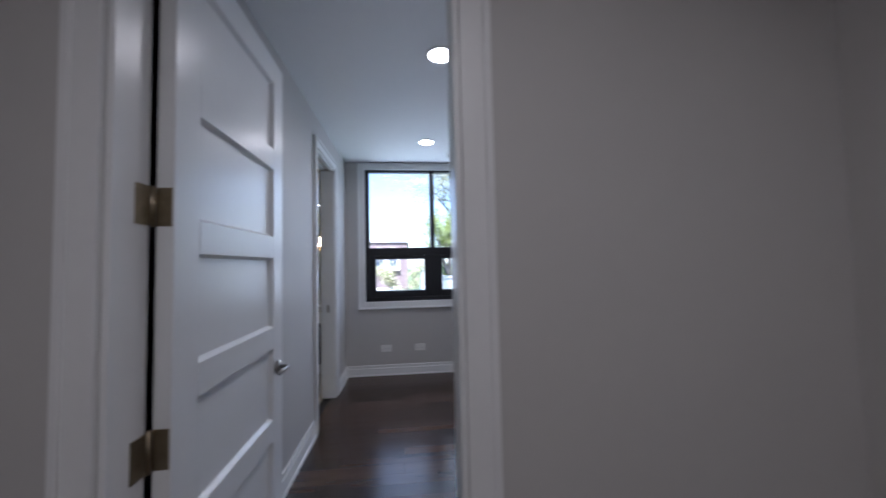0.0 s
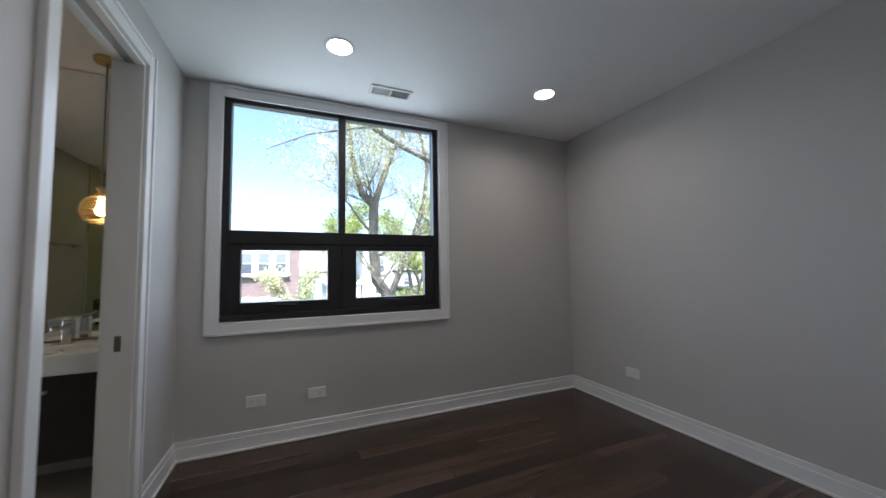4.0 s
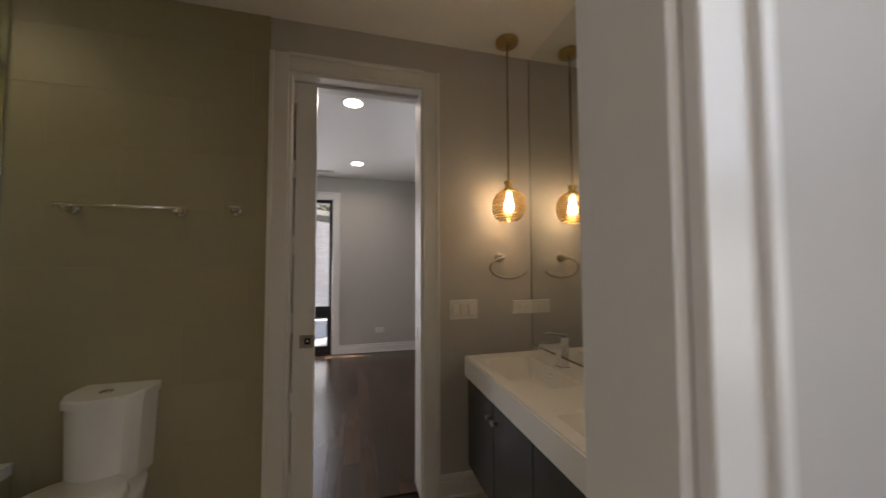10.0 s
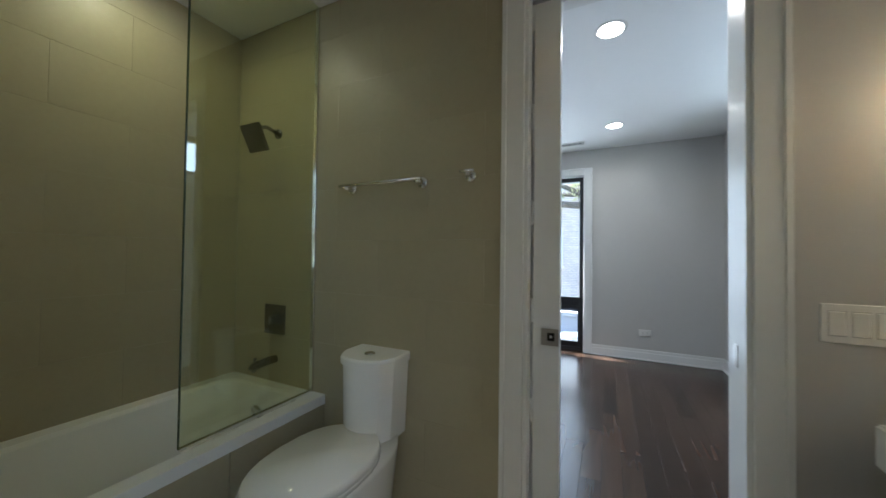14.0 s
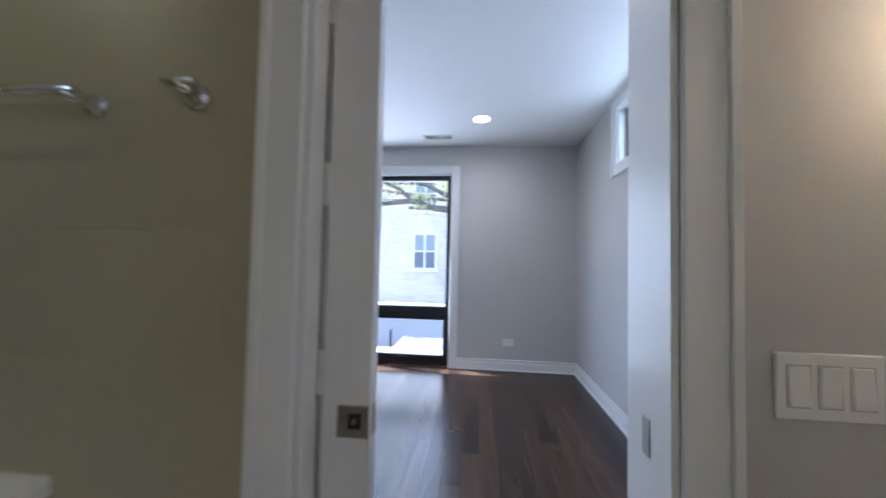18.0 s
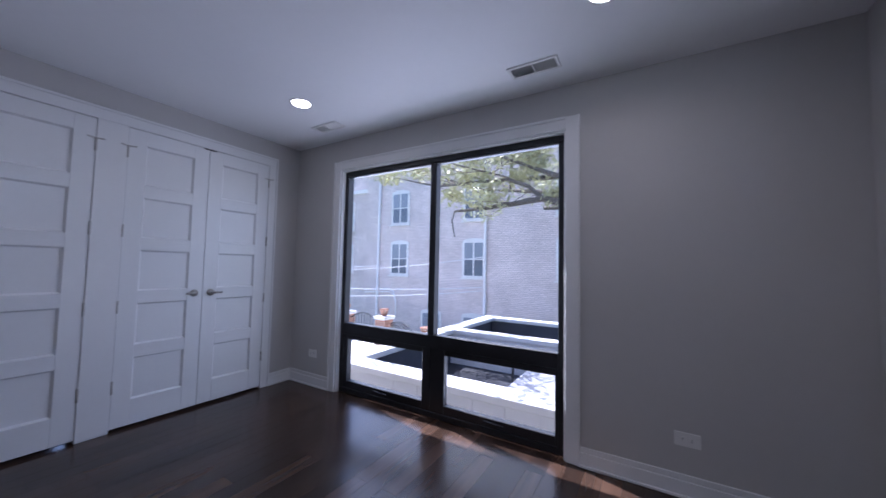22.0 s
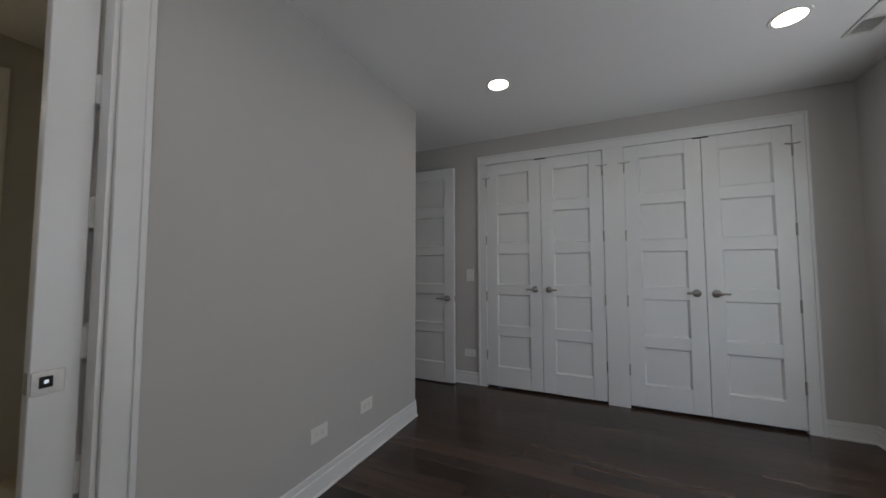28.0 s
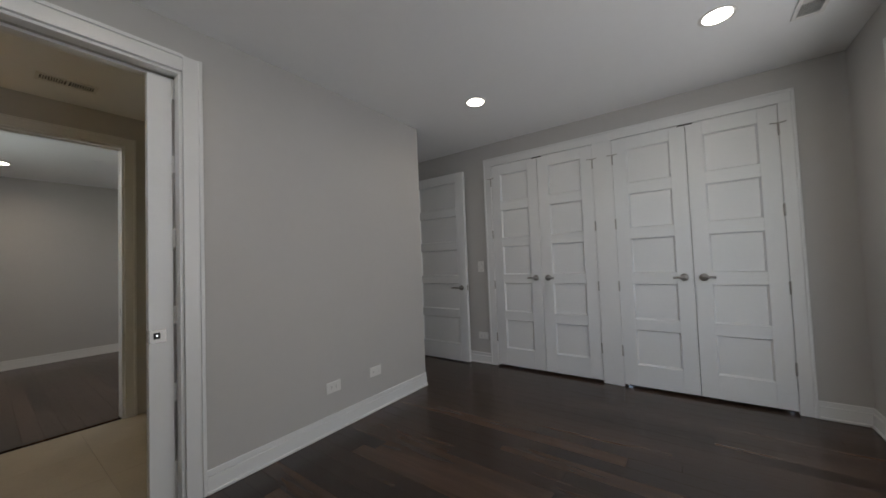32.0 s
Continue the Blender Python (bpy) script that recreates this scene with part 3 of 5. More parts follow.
# ---- windows ----
def bar(name, axis, lo, hi, u0, u1, z0, z1, parent, mat=None, bevel=0.004):
    mat = mat or BLACK
    return part(name, box(lo, u0, z0, hi, u1, z1, bevel) if axis == "x" else box(u0, lo, z0, u1, hi, z1, bevel), mat, parent)


def window(name, label, axis, lo, hi, a, b, sill, head, transom=None, mid=None, lower=None, upper=None, crank=False):
    """Black metal window: fixed panes above, sashes with broad frames below the transom. lo, hi: faces across the wall, hi towards the room or away."""
    w = tagged(new(name), label, "window", kind="structure")
    f = 0.045
    bar("window_frame", axis, lo, hi, a, b, head - f, head, w)
    bar("window_frame", axis, lo, hi, a, b, sill, sill + f, w)
    bar("window_frame", axis, lo, hi, a, a + f, sill + f, head - f, w)
    bar("window_frame", axis, lo, hi, b - f, b, sill + f, head - f, w)
    g = (lo + hi) / 2
    top0 = transom[1] if transom else sill + f
    bar("mullion", axis, lo, hi, mid[0], mid[1], top0, head - f, w)
    for u0, u1 in ((a + f, mid[0]), (mid[1], b - f)):
        p = bar("pane", axis, g - 0.003, g + 0.003, u0 - 0.004, u1 + 0.004, top0 - 0.004, head - f + 0.004, w, PANE, 0)
        p.visible_shadow = False
        for z in (head - f - 0.012,):
            bar("glazing_bead", axis, lo + 0.012, hi - 0.012, u0, u1, z, z + 0.012, w, ALU)
    if transom:
        bar("transom", axis, lo, hi, a + f, b - f, transom[0], transom[1], w)
        for (u0, u1), (z0, z1), (s0, s1) in zip(lower[0], lower[1], ((a + f, (mid[0] + mid[1]) / 2), ((mid[0] + mid[1]) / 2, b - f))):
            sash = w
            e0, e1 = lo + 0.006, hi - 0.006
            bar("sash_stile", axis, e0, e1, s0, u0, sill + f, transom[0], sash)
            bar("sash_stile", axis, e0, e1, u1, s1, sill + f, transom[0], sash)
            bar("sash_rail", axis, e0 + 0.001, e1 - 0.001, u0, u1, sill + f, z0, sash)
            bar("sash_rail", axis, e0 + 0.001, e1 - 0.001, u0, u1, z1, transom[0], sash)
            p = bar("pane", axis, g - 0.003, g + 0.003, u0 - 0.004, u1 + 0.004, z0 - 0.004, z1 + 0.004, sash, PANE, 0)
            p.visible_shadow = False
            c, room = (u0 + u1) / 2, (hi if axis == "x" else lo)
            s = 1 if axis == "x" else -1
            pts = [(c - 0.07, 0.010, z0 - 0.022), (c - 0.02, 0.018, z0 - 0.020), (c + 0.02, 0.018, z0 - 0.024), (c + 0.07, 0.010, z0 - 0.026)]
            bm = tube([(room + s * d, u, z) if axis == "x" else (u, room + s * d, z) for u, d, z in pts], 0.007, 8)
            part("sash_handle", bm, SLOT, sash, "black folding window operator")
    return w


ALU = material("grey_aluminium_bead", (0.35, 0.36, 0.38), 0.4, 0.8)
window("window_1", "black metal window with two fixed panes over two sashes", "y", 4.310, 4.385, -0.341, 1.216, 0.824, 2.372, (1.345, 1.437), (0.405, 0.458), [((-0.225, 0.332), (0.54, 1.092)), ((0.945, 1.302), (0.945, 1.302))])
window("window_2", "tall black metal window with two fixed panes over two sashes", "x", -5.34, -5.27, 1.078, 3.157, 0.0, 2.112, (0.545, 0.65), (2.078, 2.138), [((1.172, 2.03), (2.24, 3.092)), ((0.112, 0.5), (0.112, 0.5))])
window("window_3", "high black metal strip window with two panes", "y", 4.56, 4.63, -4.157, -2.583, 1.928, 2.332, None, (-3.41, -3.30))


# ---- small fixtures ----
def downlight(x, y, watts=0.95, colour=(1.0, 0.87, 0.72)):
    d = empty("ceiling_downlight", "round recessed ceiling downlight, lit, with a white rim", "downlight", (x, y, H), "ceiling downlights")
    part("rim", lathe([(0.060, -0.001), (0.082, -0.004), (0.086, -0.002), (0.086, 0.004), (0.060, 0.004)], 28), PLASTIC, d, "white rim", True)
    part("lens", lathe([(0.001, -0.0045), (0.066, -0.0045), (0.068, 0.002), (0.001, 0.002)], 28), LAMP, d, "glowing lens")
    lamp = new("downlight_beam", bpy.data.lights.new("downlight_beam", "AREA"))
    lamp.data.shape, lamp.data.size, lamp.data.energy, lamp.data.color = "DISK", 0.13, watts, colour
    lamp.data.spread = radians(160)
    lamp.matrix_world = look((x, y, H - 0.02), (x, y, 0))
    return d


for x, y, watts in ((0.34, 3.61, 1.1), (1.785, 3.61, 1.1), (0.345, 2.225, 1.1), (-3.0, 1.37, 0.42), (-4.53, 1.37, 0.42), (-4.50, 3.475, 0.8), (-2.93, 3.43, 0.5)):
    downlight(x, y, watts)
downlight(-1.52, 1.74, 0.27, (1.0, 0.90, 0.34))
# Added hall fitting, out of view, to brighten the hall walls.
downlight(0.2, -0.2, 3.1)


def vent(x, y, w, d, turn=0, dark=True):
    v = empty("ceiling_vent", "white louvred ceiling air register", "vent", (0, 0, 0), "ceiling vents")
    b = 0.018
    bm = bmesh.new()
    for q in ((-w / 2, -d / 2, w / 2, -d / 2 + b), (-w / 2, d / 2 - b, w / 2, d / 2), (-w / 2, -d / 2 + b, -w / 2 + b, d / 2 - b), (w / 2 - b, -d / 2 + b, w / 2, d / 2 - b), (-0.006, -d / 2 + b, 0.006, d / 2 - b)):
        add_box(bm, q[0], q[1], -0.008, q[2], q[3], 0.0, 0.001)
    part("register_frame", bm, PLASTIC, v)
    # Near-black sheet under the solid ceiling; its colour gives the duct's shade.
    part("backing", box(-w / 2 + b, -d / 2 + b, -0.0015, w / 2 - b, d / 2 - b, -0.0005), SLOT, v, "dark sheet coloured as the shaded duct")
    n = 9
    for s in (-1, 1):
        for k in range(n):
            xx = s * (0.012 + (w / 2 - b - 0.016) * (k + 0.5) / n)
            bm = box(-0.0007, -d / 2 + b, -0.004, 0.0007, d / 2 - b, 0.004)
            o = part("slat", bm, PLASTIC, v)
            o.matrix_local = pose(xx, 0, -0.005, 0, 40 * s, 0)
    v.matrix_world = pose(x, y, H, 0, 0, turn)
    return v


vent(0.73, 3.99, 0.30, 0.13)
vent(-4.92, 3.04, 0.30, 0.13, 90)
vent(-4.93, 1.20, 0.30, 0.13, 90)
vent(-1.07, 3.40, 0.28, 0.12, 90)
for x, y in ((-3.73, 2.44), (1.02, 2.95)):
    tagged(finish("sprinkler_cover", lathe([(0.001, -0.006), (0.038, -0.006), (0.042, -0.003), (0.042, 0.0)], 24), CEIL), "flat round white cover disc on the ceiling", "cover plate").location = (x, y, H)


def wall_plate(kind, m, gangs=1, wide=True):
    """Outlet or switch plate; local z is up and local -y points into the room."""
    label = {"outlet": "white wall outlet with a screwless plate", "switch": "white rocker light switch on a wall plate"}[kind]
    w, h = (0.118, 0.074) if kind == "outlet" and wide else (0.074 + 0.046 * (gangs - 1), 0.118)
    if gangs == 3:
        w, h, label = 0.158, 0.106, "white triple rocker light switch on a wall plate"
    p = empty("wall_outlet" if kind == "outlet" else "light_switch", label, "outlet" if kind == "outlet" else "switch")
    part("plate", box(-w / 2, -0.006, -h / 2, w / 2, 0, h / 2, 0.002), PLASTIC, p)
    if kind == "outlet":
        for s in (-1, 1):
            part("receptacle", box(s * 0.02 - 0.014, -0.0075, -0.015, s * 0.02 + 0.014, -0.006, 0.015, 0.001), PLASTIC, p)
            for q in (-0.006, 0.006):
                part("slot", box(s * 0.02 - 0.004, -0.0079, q - 0.001, s * 0.02 + 0.004, -0.0074, q + 0.001), SLOT, p)
    else:
        for k in range(gangs):
            cx = (k - (gangs - 1) / 2) * 0.046
            o = part("rocker", box(-0.016, -0.007, -0.032, 0.016, -0.002, 0.032, 0.0015), PLASTIC, p)
            o.matrix_local = pose(cx, -0.0025, 0, 3 if k % 2 else -3)
            # Solid grey plate round the rocker; the gap's shade is in its colour.
            part("rocker_gap", box(cx - 0.0185, -0.0064, -0.0345, cx + 0.0185, -0.0058, 0.0345), material_gap, p)
    p.matrix_world = m
    return p


material_gap = material("shadow_gap_plastic", (0.5, 0.49, 0.47), 0.5)
for x in (-0.117, 0.263):
    wall_plate("outlet", pose(x, ZN, 0.297))
wall_plate("outlet", pose(2.605, 3.642, 0.305, 0, 0, -90))
wall_plate("outlet", pose(-5.23, 3.797, 0.30, 0, 0, 90))
wall_plate("outlet", pose(-5.23, 0.742, 0.311, 0, 0, 90))
wall_plate("outlet", pose(-2.28, 2.268, 0.30, 0, 0, -90))
wall_plate("outlet", pose(-2.28, 1.879, 0.30, 0, 0, -90))
wall_plate("outlet", pose(-2.427, 0.40, 0.302, 0, 0, 180))
wall_plate("switch", pose(-2.43, 0.40, 1.07, 0, 0, 180))
wall_plate("switch", pose(-0.785, EY0, 1.008))
wall_plate("switch", pose(0.387, 1.305, 1.02, 0, 0, -90))
wall_plate("switch", pose(-2.115, 4.020, 0.970, 0, 0, 90), 3)
wall_plate("outlet", pose(-2.115, 4.375, 0.973, 0, 0, 90))


# ---- bathroom ----
# mirror
mir = empty("wall_mirror", "frameless wall mirror from the counter to the ceiling", "mirror")
part("mirror_glass", box(-2.1095, ZB - 0.008, 0.7625, -0.69, ZB - 0.001, H - 0.006, 0.001), MIRROR, mir)
part("mirror_edge", box(-2.1145, ZB - 0.0085, 0.7605, -2.1097, ZB - 0.001, H - 0.004), MIRROREDGE, mir, "grey polished mirror edge")
part("mirror_channel", box(-2.1095, ZB - 0.0095, 0.7585, -0.69, ZB - 0.001, 0.7623), MIRROREDGE, mir, "thin grey channel under the mirror")

# vanity
VX0, VX1, VY0, VY1, VZ = -1.995, -0.69, 3.985, ZB - 0.0098, 0.757
van = empty("vanity_cabinet", "wall-hung dark wood vanity cabinet with four doors", "vanity", (0, 0, 0))
part("cabinet_body", box(VX0 + 0.018, VY0 + 0.032, 0.232, VX1 - 0.018, VY1, 0.655, 0.002), DARKWOOD, van)
dw = (VX1 - VX0 - 0.036) / 4
for k in range(4):
    a = VX0 + 0.018 + k * dw
    dr = part("cabinet_door", box(a + 0.0015, VY0 + 0.012, 0.234, a + dw - 0.0015, VY0 + 0.031, 0.652, 0.002), DARKWOOD, van)
    cx = a + dw - 0.03 if k % 2 == 0 else a + 0.03
    part("knob", rod((cx, VY0 + 0.012, 0.58), (cx, VY0 - 0.008, 0.58), 0.006, 0.009, 14), NICKEL, dr, "small nickel knob", True)


def basin_top():
    """White one-piece top with two rectangular flat-floored basins sunk into it."""
    bm = bmesh.new()
    xs = [VX0, -1.897, -1.477, -1.288, -0.868, VX1]
    ys = [VY0, 4.042, 4.290, VY1]
    z0, z1, zb = 0.655, VZ, 0.668
    grid = [[bm.verts.new((x, y, z1)) for y in ys] for x in xs]
    for i in range(5):
        for j in range(3):
            if j == 1 and i in (1, 3):
                c = [grid[i][1], grid[i + 1][1], grid[i + 1][2], grid[i][2]]
                mx, my = (xs[i] + xs[i + 1]) / 2, (ys[1] + ys[2]) / 2
                d = [bm.verts.new((v.co.x + (0.055 if v.co.x < mx else -0.028), v.co.y + (0.040 if v.co.y < my else -0.012), zb)) for v in c]
                for k in range(4):
                    bm.faces.new((c[k], c[(k + 1) % 4], d[(k + 1) % 4], d[k]))
                bm.faces.new(d)
            else:
                bm.faces.new((grid[i][j], grid[i + 1][j], grid[i + 1][j + 1], grid[i][j + 1]))
    edge = [grid[i][0] for i in range(6)] + [grid[5][j] for j in range(1, 4)] + [grid[i][3] for i in range(4, -1, -1)] + [grid[0][j] for j in (2, 1)]
    low = [bm.verts.new((v.co.x, v.co.y, z0)) for v in edge]
    n = len(edge)
    for k in range(n):
        bm.faces.new((edge[k], edge[(k + 1) % n], low[(k + 1) % n], low[k]))
    bm.faces.new(list(reversed(low)))
    bmesh.ops.recalc_face_normals(bm, faces=bm.faces)
    bmesh.ops.bevel(bm, geom=[e for e in bm.edges if e.calc_face_angle(0) > 0.5], offset=0.006, segments=2, affect="EDGES")
    return bm


top = empty("double_sink", "white double-basin vanity top on the dark cabinet", "sink")
part("basin_slab", basin_top(), PORCELAIN, top)
for cx in (-1.695, -1.086):
    part("drain", lathe([(0.001, 0.0), (0.026, 0.0), (0.030, 0.003), (0.024, 0.006), (0.001, 0.007)], 20, (cx + 0.045, 4.178, 0.668)), CHROME, top, "chrome pop-up drain", True)
    part("overflow_ring", rod((cx, 4.290, 0.724), (cx, 4.279, 0.724), 0.0105, n=16), CHROME, top, "chrome overflow ring", True)
    fc = empty("basin_faucet", "square chrome single-lever basin faucet", "faucet", (cx, 4.345, VZ), "basin faucets")
    part("faucet_body", box(-0.021, -0.021, 0, 0.021, 0.021, 0.135, 0.003, 2), CHROME, fc)
    part("spout", box(-0.019, -0.125, 0.088, 0.019, -0.018, 0.110, 0.003, 2), CHROME, fc)
    o = part("lever", box(-0.018, -0.085, 0.0, 0.018, 0.02, 0.010, 0.003), CHROME, fc)
    o.matrix_local = pose(0, 0, 0.141, -8)
    part("base_ring", box(-0.025, -0.025, 0, 0.025, 0.025, 0.005, 0.001), CHROME, fc)

# pendant lamps
AMBER = glass("amber_glass", (1.0, 0.97, 0.92))


def pendant(x, y):
    pen = empty("pendant_lamp", "glass globe pendant lamp wound with brass rings, lit", "pendant lamp", (x, y, 0), "pendant lamps")
    part("canopy", lathe([(0.001, H - 0.024), (0.058, H - 0.022), (0.062, H - 0.012), (0.062, H)], 28), BRASS, pen, "brass ceiling canopy", True)
    part("stem", rod((0, 0, 1.655), (0, 0, H - 0.02), 0.0048, n=10), OLDBRASS, pen, "thin brass stem")
    part("collar", lathe([(0.030, 1.598), (0.031, 1.610), (0.019, 1.622), (0.017, 1.634), (0.024, 1.644), (0.023, 1.655), (0.006, 1.661)], 20), BRASS, pen, "brass collar", True)
    part("bulb", lathe([(0.001, 1.487), (0.015, 1.491), (0.024, 1.508), (0.025, 1.525), (0.017, 1.548), (0.012, 1.566), (0.011, 1.600)], 16), BULB, pen, "lit filament bulb", True)
    prof = [(z, 0.088 * math.sqrt(max(0.0, 1 - ((z - 1.522) / 0.088) ** 2)) ** 0.9) for z in [1.446 + 0.0127 * k for k in range(13)]]
    for z, r in prof:
        r = max(r, 0.030)
        ring = [(r * math.cos(a), r * math.sin(a), z + 0.003 * math.sin(a)) for a in [2 * math.pi * k / 28 for k in range(29)]]
        part("ring", tube(ring, 0.0040, 6), BRASS, pen, "brass wire ring", True)
    part("globe", lathe([(0.026, 1.441)] + [(max(0.024, r - 0.006), z) for z, r in prof] + [(0.026, 1.600)], 28), AMBER, pen, "clear amber glass globe", True).visible_shadow = False
    return pen


pendant(-1.990, 4.238)
pendant(-0.925, 4.238)

# towel ring, bar and hook
tring = empty("towel_ring", "chrome half-open towel ring on the wall", "towel ring")
part("post", rod((-2.114, 4.235, 1.252), (-2.060, 4.235, 1.252), 0.018, 0.013, 16), NICKEL, tring, smooth=True)
part("wall_flange", rod((-2.1145, 4.235, 1.252), (-2.108, 4.235, 1.252), 0.028, 0.026, 20), NICKEL, tring, smooth=True)
part("ring", tube([(-2.058, 4.27 + 0.112 * math.cos(a), 1.196 + 0.058 * math.sin(a)) for a in [radians(108 + 232 * k / 20) for k in range(21)]], 0.0068, 8), NICKEL, tring, smooth=True)
tbar = empty("towel_bar", "chrome towel bar on the tiled wall", "towel bar")
for y in (2.305, 2.693):
    part("post", rod((-2.106, y, 1.455), (-2.045, y, 1.455), 0.016, 0.011, 16), CHROME, tbar, smooth=True)
    part("wall_flange", rod((-2.1065, y, 1.455), (-2.099, y, 1.455), 0.025, 0.023, 20), CHROME, tbar, smooth=True)
part("rail", rod((-2.050, 2.27, 1.462), (-2.050, 2.712, 1.462), 0.008, n=12), CHROME, tbar, smooth=True)
hk = empty("robe_hook", "chrome robe hook on the tiled wall", "hook")
part("wall_flange", rod((-2.1065, 2.916, 1.465), (-2.099, 2.916, 1.465), 0.025, 0.023, 20), CHROME, hk, smooth=True)
part("peg", rod((-2.10, 2.916, 1.465), (-2.055, 2.916, 1.470), 0.013, 0.010, 14), CHROME, hk, smooth=True)
part("cross_peg", rod((-2.058, 2.886, 1.475), (-2.058, 2.946, 1.475), 0.0075, n=12), CHROME, hk, smooth=True)


# toilet
def slab(profile_fn, zs, n=28):
    """A skirted body: closed outlines at heights zs."""
    bm = bmesh.new()
    rings = [[bm.verts.new((x, y, z)) for x, y in profile_fn(z, n)] for z in zs]
    for a, b in zip(rings, rings[1:]):
        for k in range(n):
            bm.faces.new((a[k], a[(k + 1) % n], b[(k + 1) % n], b[k]))
    bm.faces.new(list(reversed(rings[0])))
    bm.faces.new(rings[-1])
    return bm


def egg(x0, x1, y, half, n, square=0.0):
    pts = []
    for k in range(n):
        a = 2 * math.pi * k / n
        c, s = math.cos(a), math.sin(a)
        p = 0.75 if c < 0 else 1.0
        x = (x0 + x1) / 2 + (x1 - x0) / 2 * math.copysign(abs(c) ** (p - square), c)
        pts.append((x, y + half * math.copysign(abs(s) ** (0.85 - square), s)))
    return pts


TY = 2.508
toi = empty("toilet", "white one-piece skirted toilet with a bowed tank", "toilet")
part("bowl", slab(lambda z, n: egg(-2.09, -1.47 - (0.43 - z) * 0.22, TY, 0.115 + 0.062 * min(1, z / 0.36), n), [0.003, 0.08, 0.2, 0.3, 0.36, 0.385]), PORCELAIN, toi, smooth=True)
part("seat", slab(lambda z, n: egg(-1.945, -1.455, TY, 0.183, n), [0.387, 0.40, 0.404]), PORCELAIN, toi, smooth=True)
part("seat_lid", slab(lambda z, n: egg(-1.950, -1.452 - (z - 0.406) * 0.5, TY, 0.186 - (z - 0.406) * 0.6, n), [0.406, 0.424, 0.430]), PORCELAIN, toi, smooth=True)


def tank_outline(z, n, grow=0.0):
    h = 0.112 + grow + 0.012 * (z - 0.4) / 0.3
    back = -2.1055
    pts = [(back, TY - h), ]
    m = n - 2
    for k in range(m):
        u = -1 + 2 * k / (m - 1)
        pts.append((-1.958 + 0.055 * (1 - u * u) - 0.035 * max(0.0, abs(u) - 0.8) / 0.2 + grow, TY + u * h))
    pts.append((back, TY + h))
    return pts


part("tank", slab(lambda z, n: tank_outline(z, n), [0.37, 0.42, 0.55, 0.682]), PORCELAIN, toi)
part("tank_lid", slab(lambda z, n: tank_outline(z, n, 0.008 if z < 0.715 else 0.003), [0.685, 0.690, 0.710, 0.720]), PORCELAIN, toi)
part("flush_button", lathe([(0.001, 0.004), (0.020, 0.004), (0.023, 0.0), (0.001, 0.0)], 20, (-1.995, TY, 0.7202)), CHROME, toi, "chrome dual flush button")


# tub and shower
def tub_mesh():
    bm = bmesh.new()
    x0, x1, y0, y1, zr = -2.106, -0.684, 1.43, 2.15, 0.44
    levels = [(0.0, 0.0, zr - 0.045), (0.0, 0.0, zr), (0.060, 0.065, zr), (0.072, 0.078, zr - 0.015), (0.13, 0.12, zr - 0.28), (0.20, 0.17, zr - 0.33)]
    n = 32
    rings = []
    for k, (ix, iy, z) in enumerate(levels):
        ring = []
        r = 0.0 if k < 2 else 0.10
        ax0, ax1, ay0, ay1 = x0 + ix, x1 - ix * (1.0 if k < 4 else 1.9), y0 + iy, y1 - iy
        for cx, cy, a0 in ((ax1 - r, ay1 - r, 0), (ax0 + r, ay1 - r, 90), (ax0 + r, ay0 + r, 180), (ax1 - r, ay0 + r, 270)):
            for j in range(8):
                a = radians(a0 + 90 * j / 7)
                ring.append(bm.verts.new((cx + r * math.cos(a), cy + r * math.sin(a), z)))
        rings.append(ring)
    for a, b in zip(rings, rings[1:]):
        for k in range(n):
            bm.faces.new((a[k], a[(k + 1) % n], b[(k + 1) % n], b[k]))
    bm.faces.new(rings[-1])
    bmesh.ops.remove_doubles(bm, verts=bm.verts, dist=1e-5)
    return bm


tub = empty("bathtub", "white alcove bathtub with a tiled front", "bathtub")
part("tub_shell", tub_mesh(), PORCELAIN, tub, smooth=False)
part("front_backing", box(-2.106, 2.125, 0.0025, -0.684, 2.140, 0.395), GROUT, tub)
for k in range(3):
    part("tile", box(-2.106 + k * 0.474, 2.140, 0.003, -2.106 + k * 0.474 + 0.471, 2.1475, 0.393, 0.001), GREYTILE, tub)
part("drain_cover", rod((-2.0, 1.80, 0.33), (-1.986, 1.80, 0.325), 0.036, n=20), CHROME, tub, "chrome overflow cover", True)

gp = empty("shower_screen", "clear glass shower screen fixed to wall and tub", "shower screen")
part("glass_sheet", box(-2.098, 2.056, 0.446, -1.505, 2.064, H - 0.004), SHOWERGLASS, gp).visible_shadow = False
part("glass_edge", box(-1.505, 2.0555, 0.446, -1.502, 2.0645, H - 0.004), material("green_glass_edge", (0.07, 0.10, 0.06), 0.15), gp, "dark green polished glass edge")
part("wall_channel", box(-2.1055, 2.050, 0.442, -2.095, 2.070, H - 0.004), CHROME, gp, "chrome wall channel")
part("sill_channel", box(-2.095, 2.051, 0.4405, -1.505, 2.069, 0.449), CHROME, gp, "chrome sill channel")

sh = empty("rain_shower", "square dark chrome rain shower head on an arm", "shower head")
part("flange", rod((-2.1055, 1.775, 1.80), (-2.098, 1.775, 1.80), 0.028, 0.026, 20), GUNMETAL, sh, smooth=True)
part("arm", tube([(-2.10, 1.775, 1.80), (-2.03, 1.775, 1.815), (-1.995, 1.775, 1.80), (-1.975, 1.775, 1.772)], 0.010, 10), GUNMETAL, sh, smooth=True)
o = part("spray_plate", box(-0.070, -0.070, -0.008, 0.070, 0.070, 0.010, 0.003), GUNMETAL, sh)
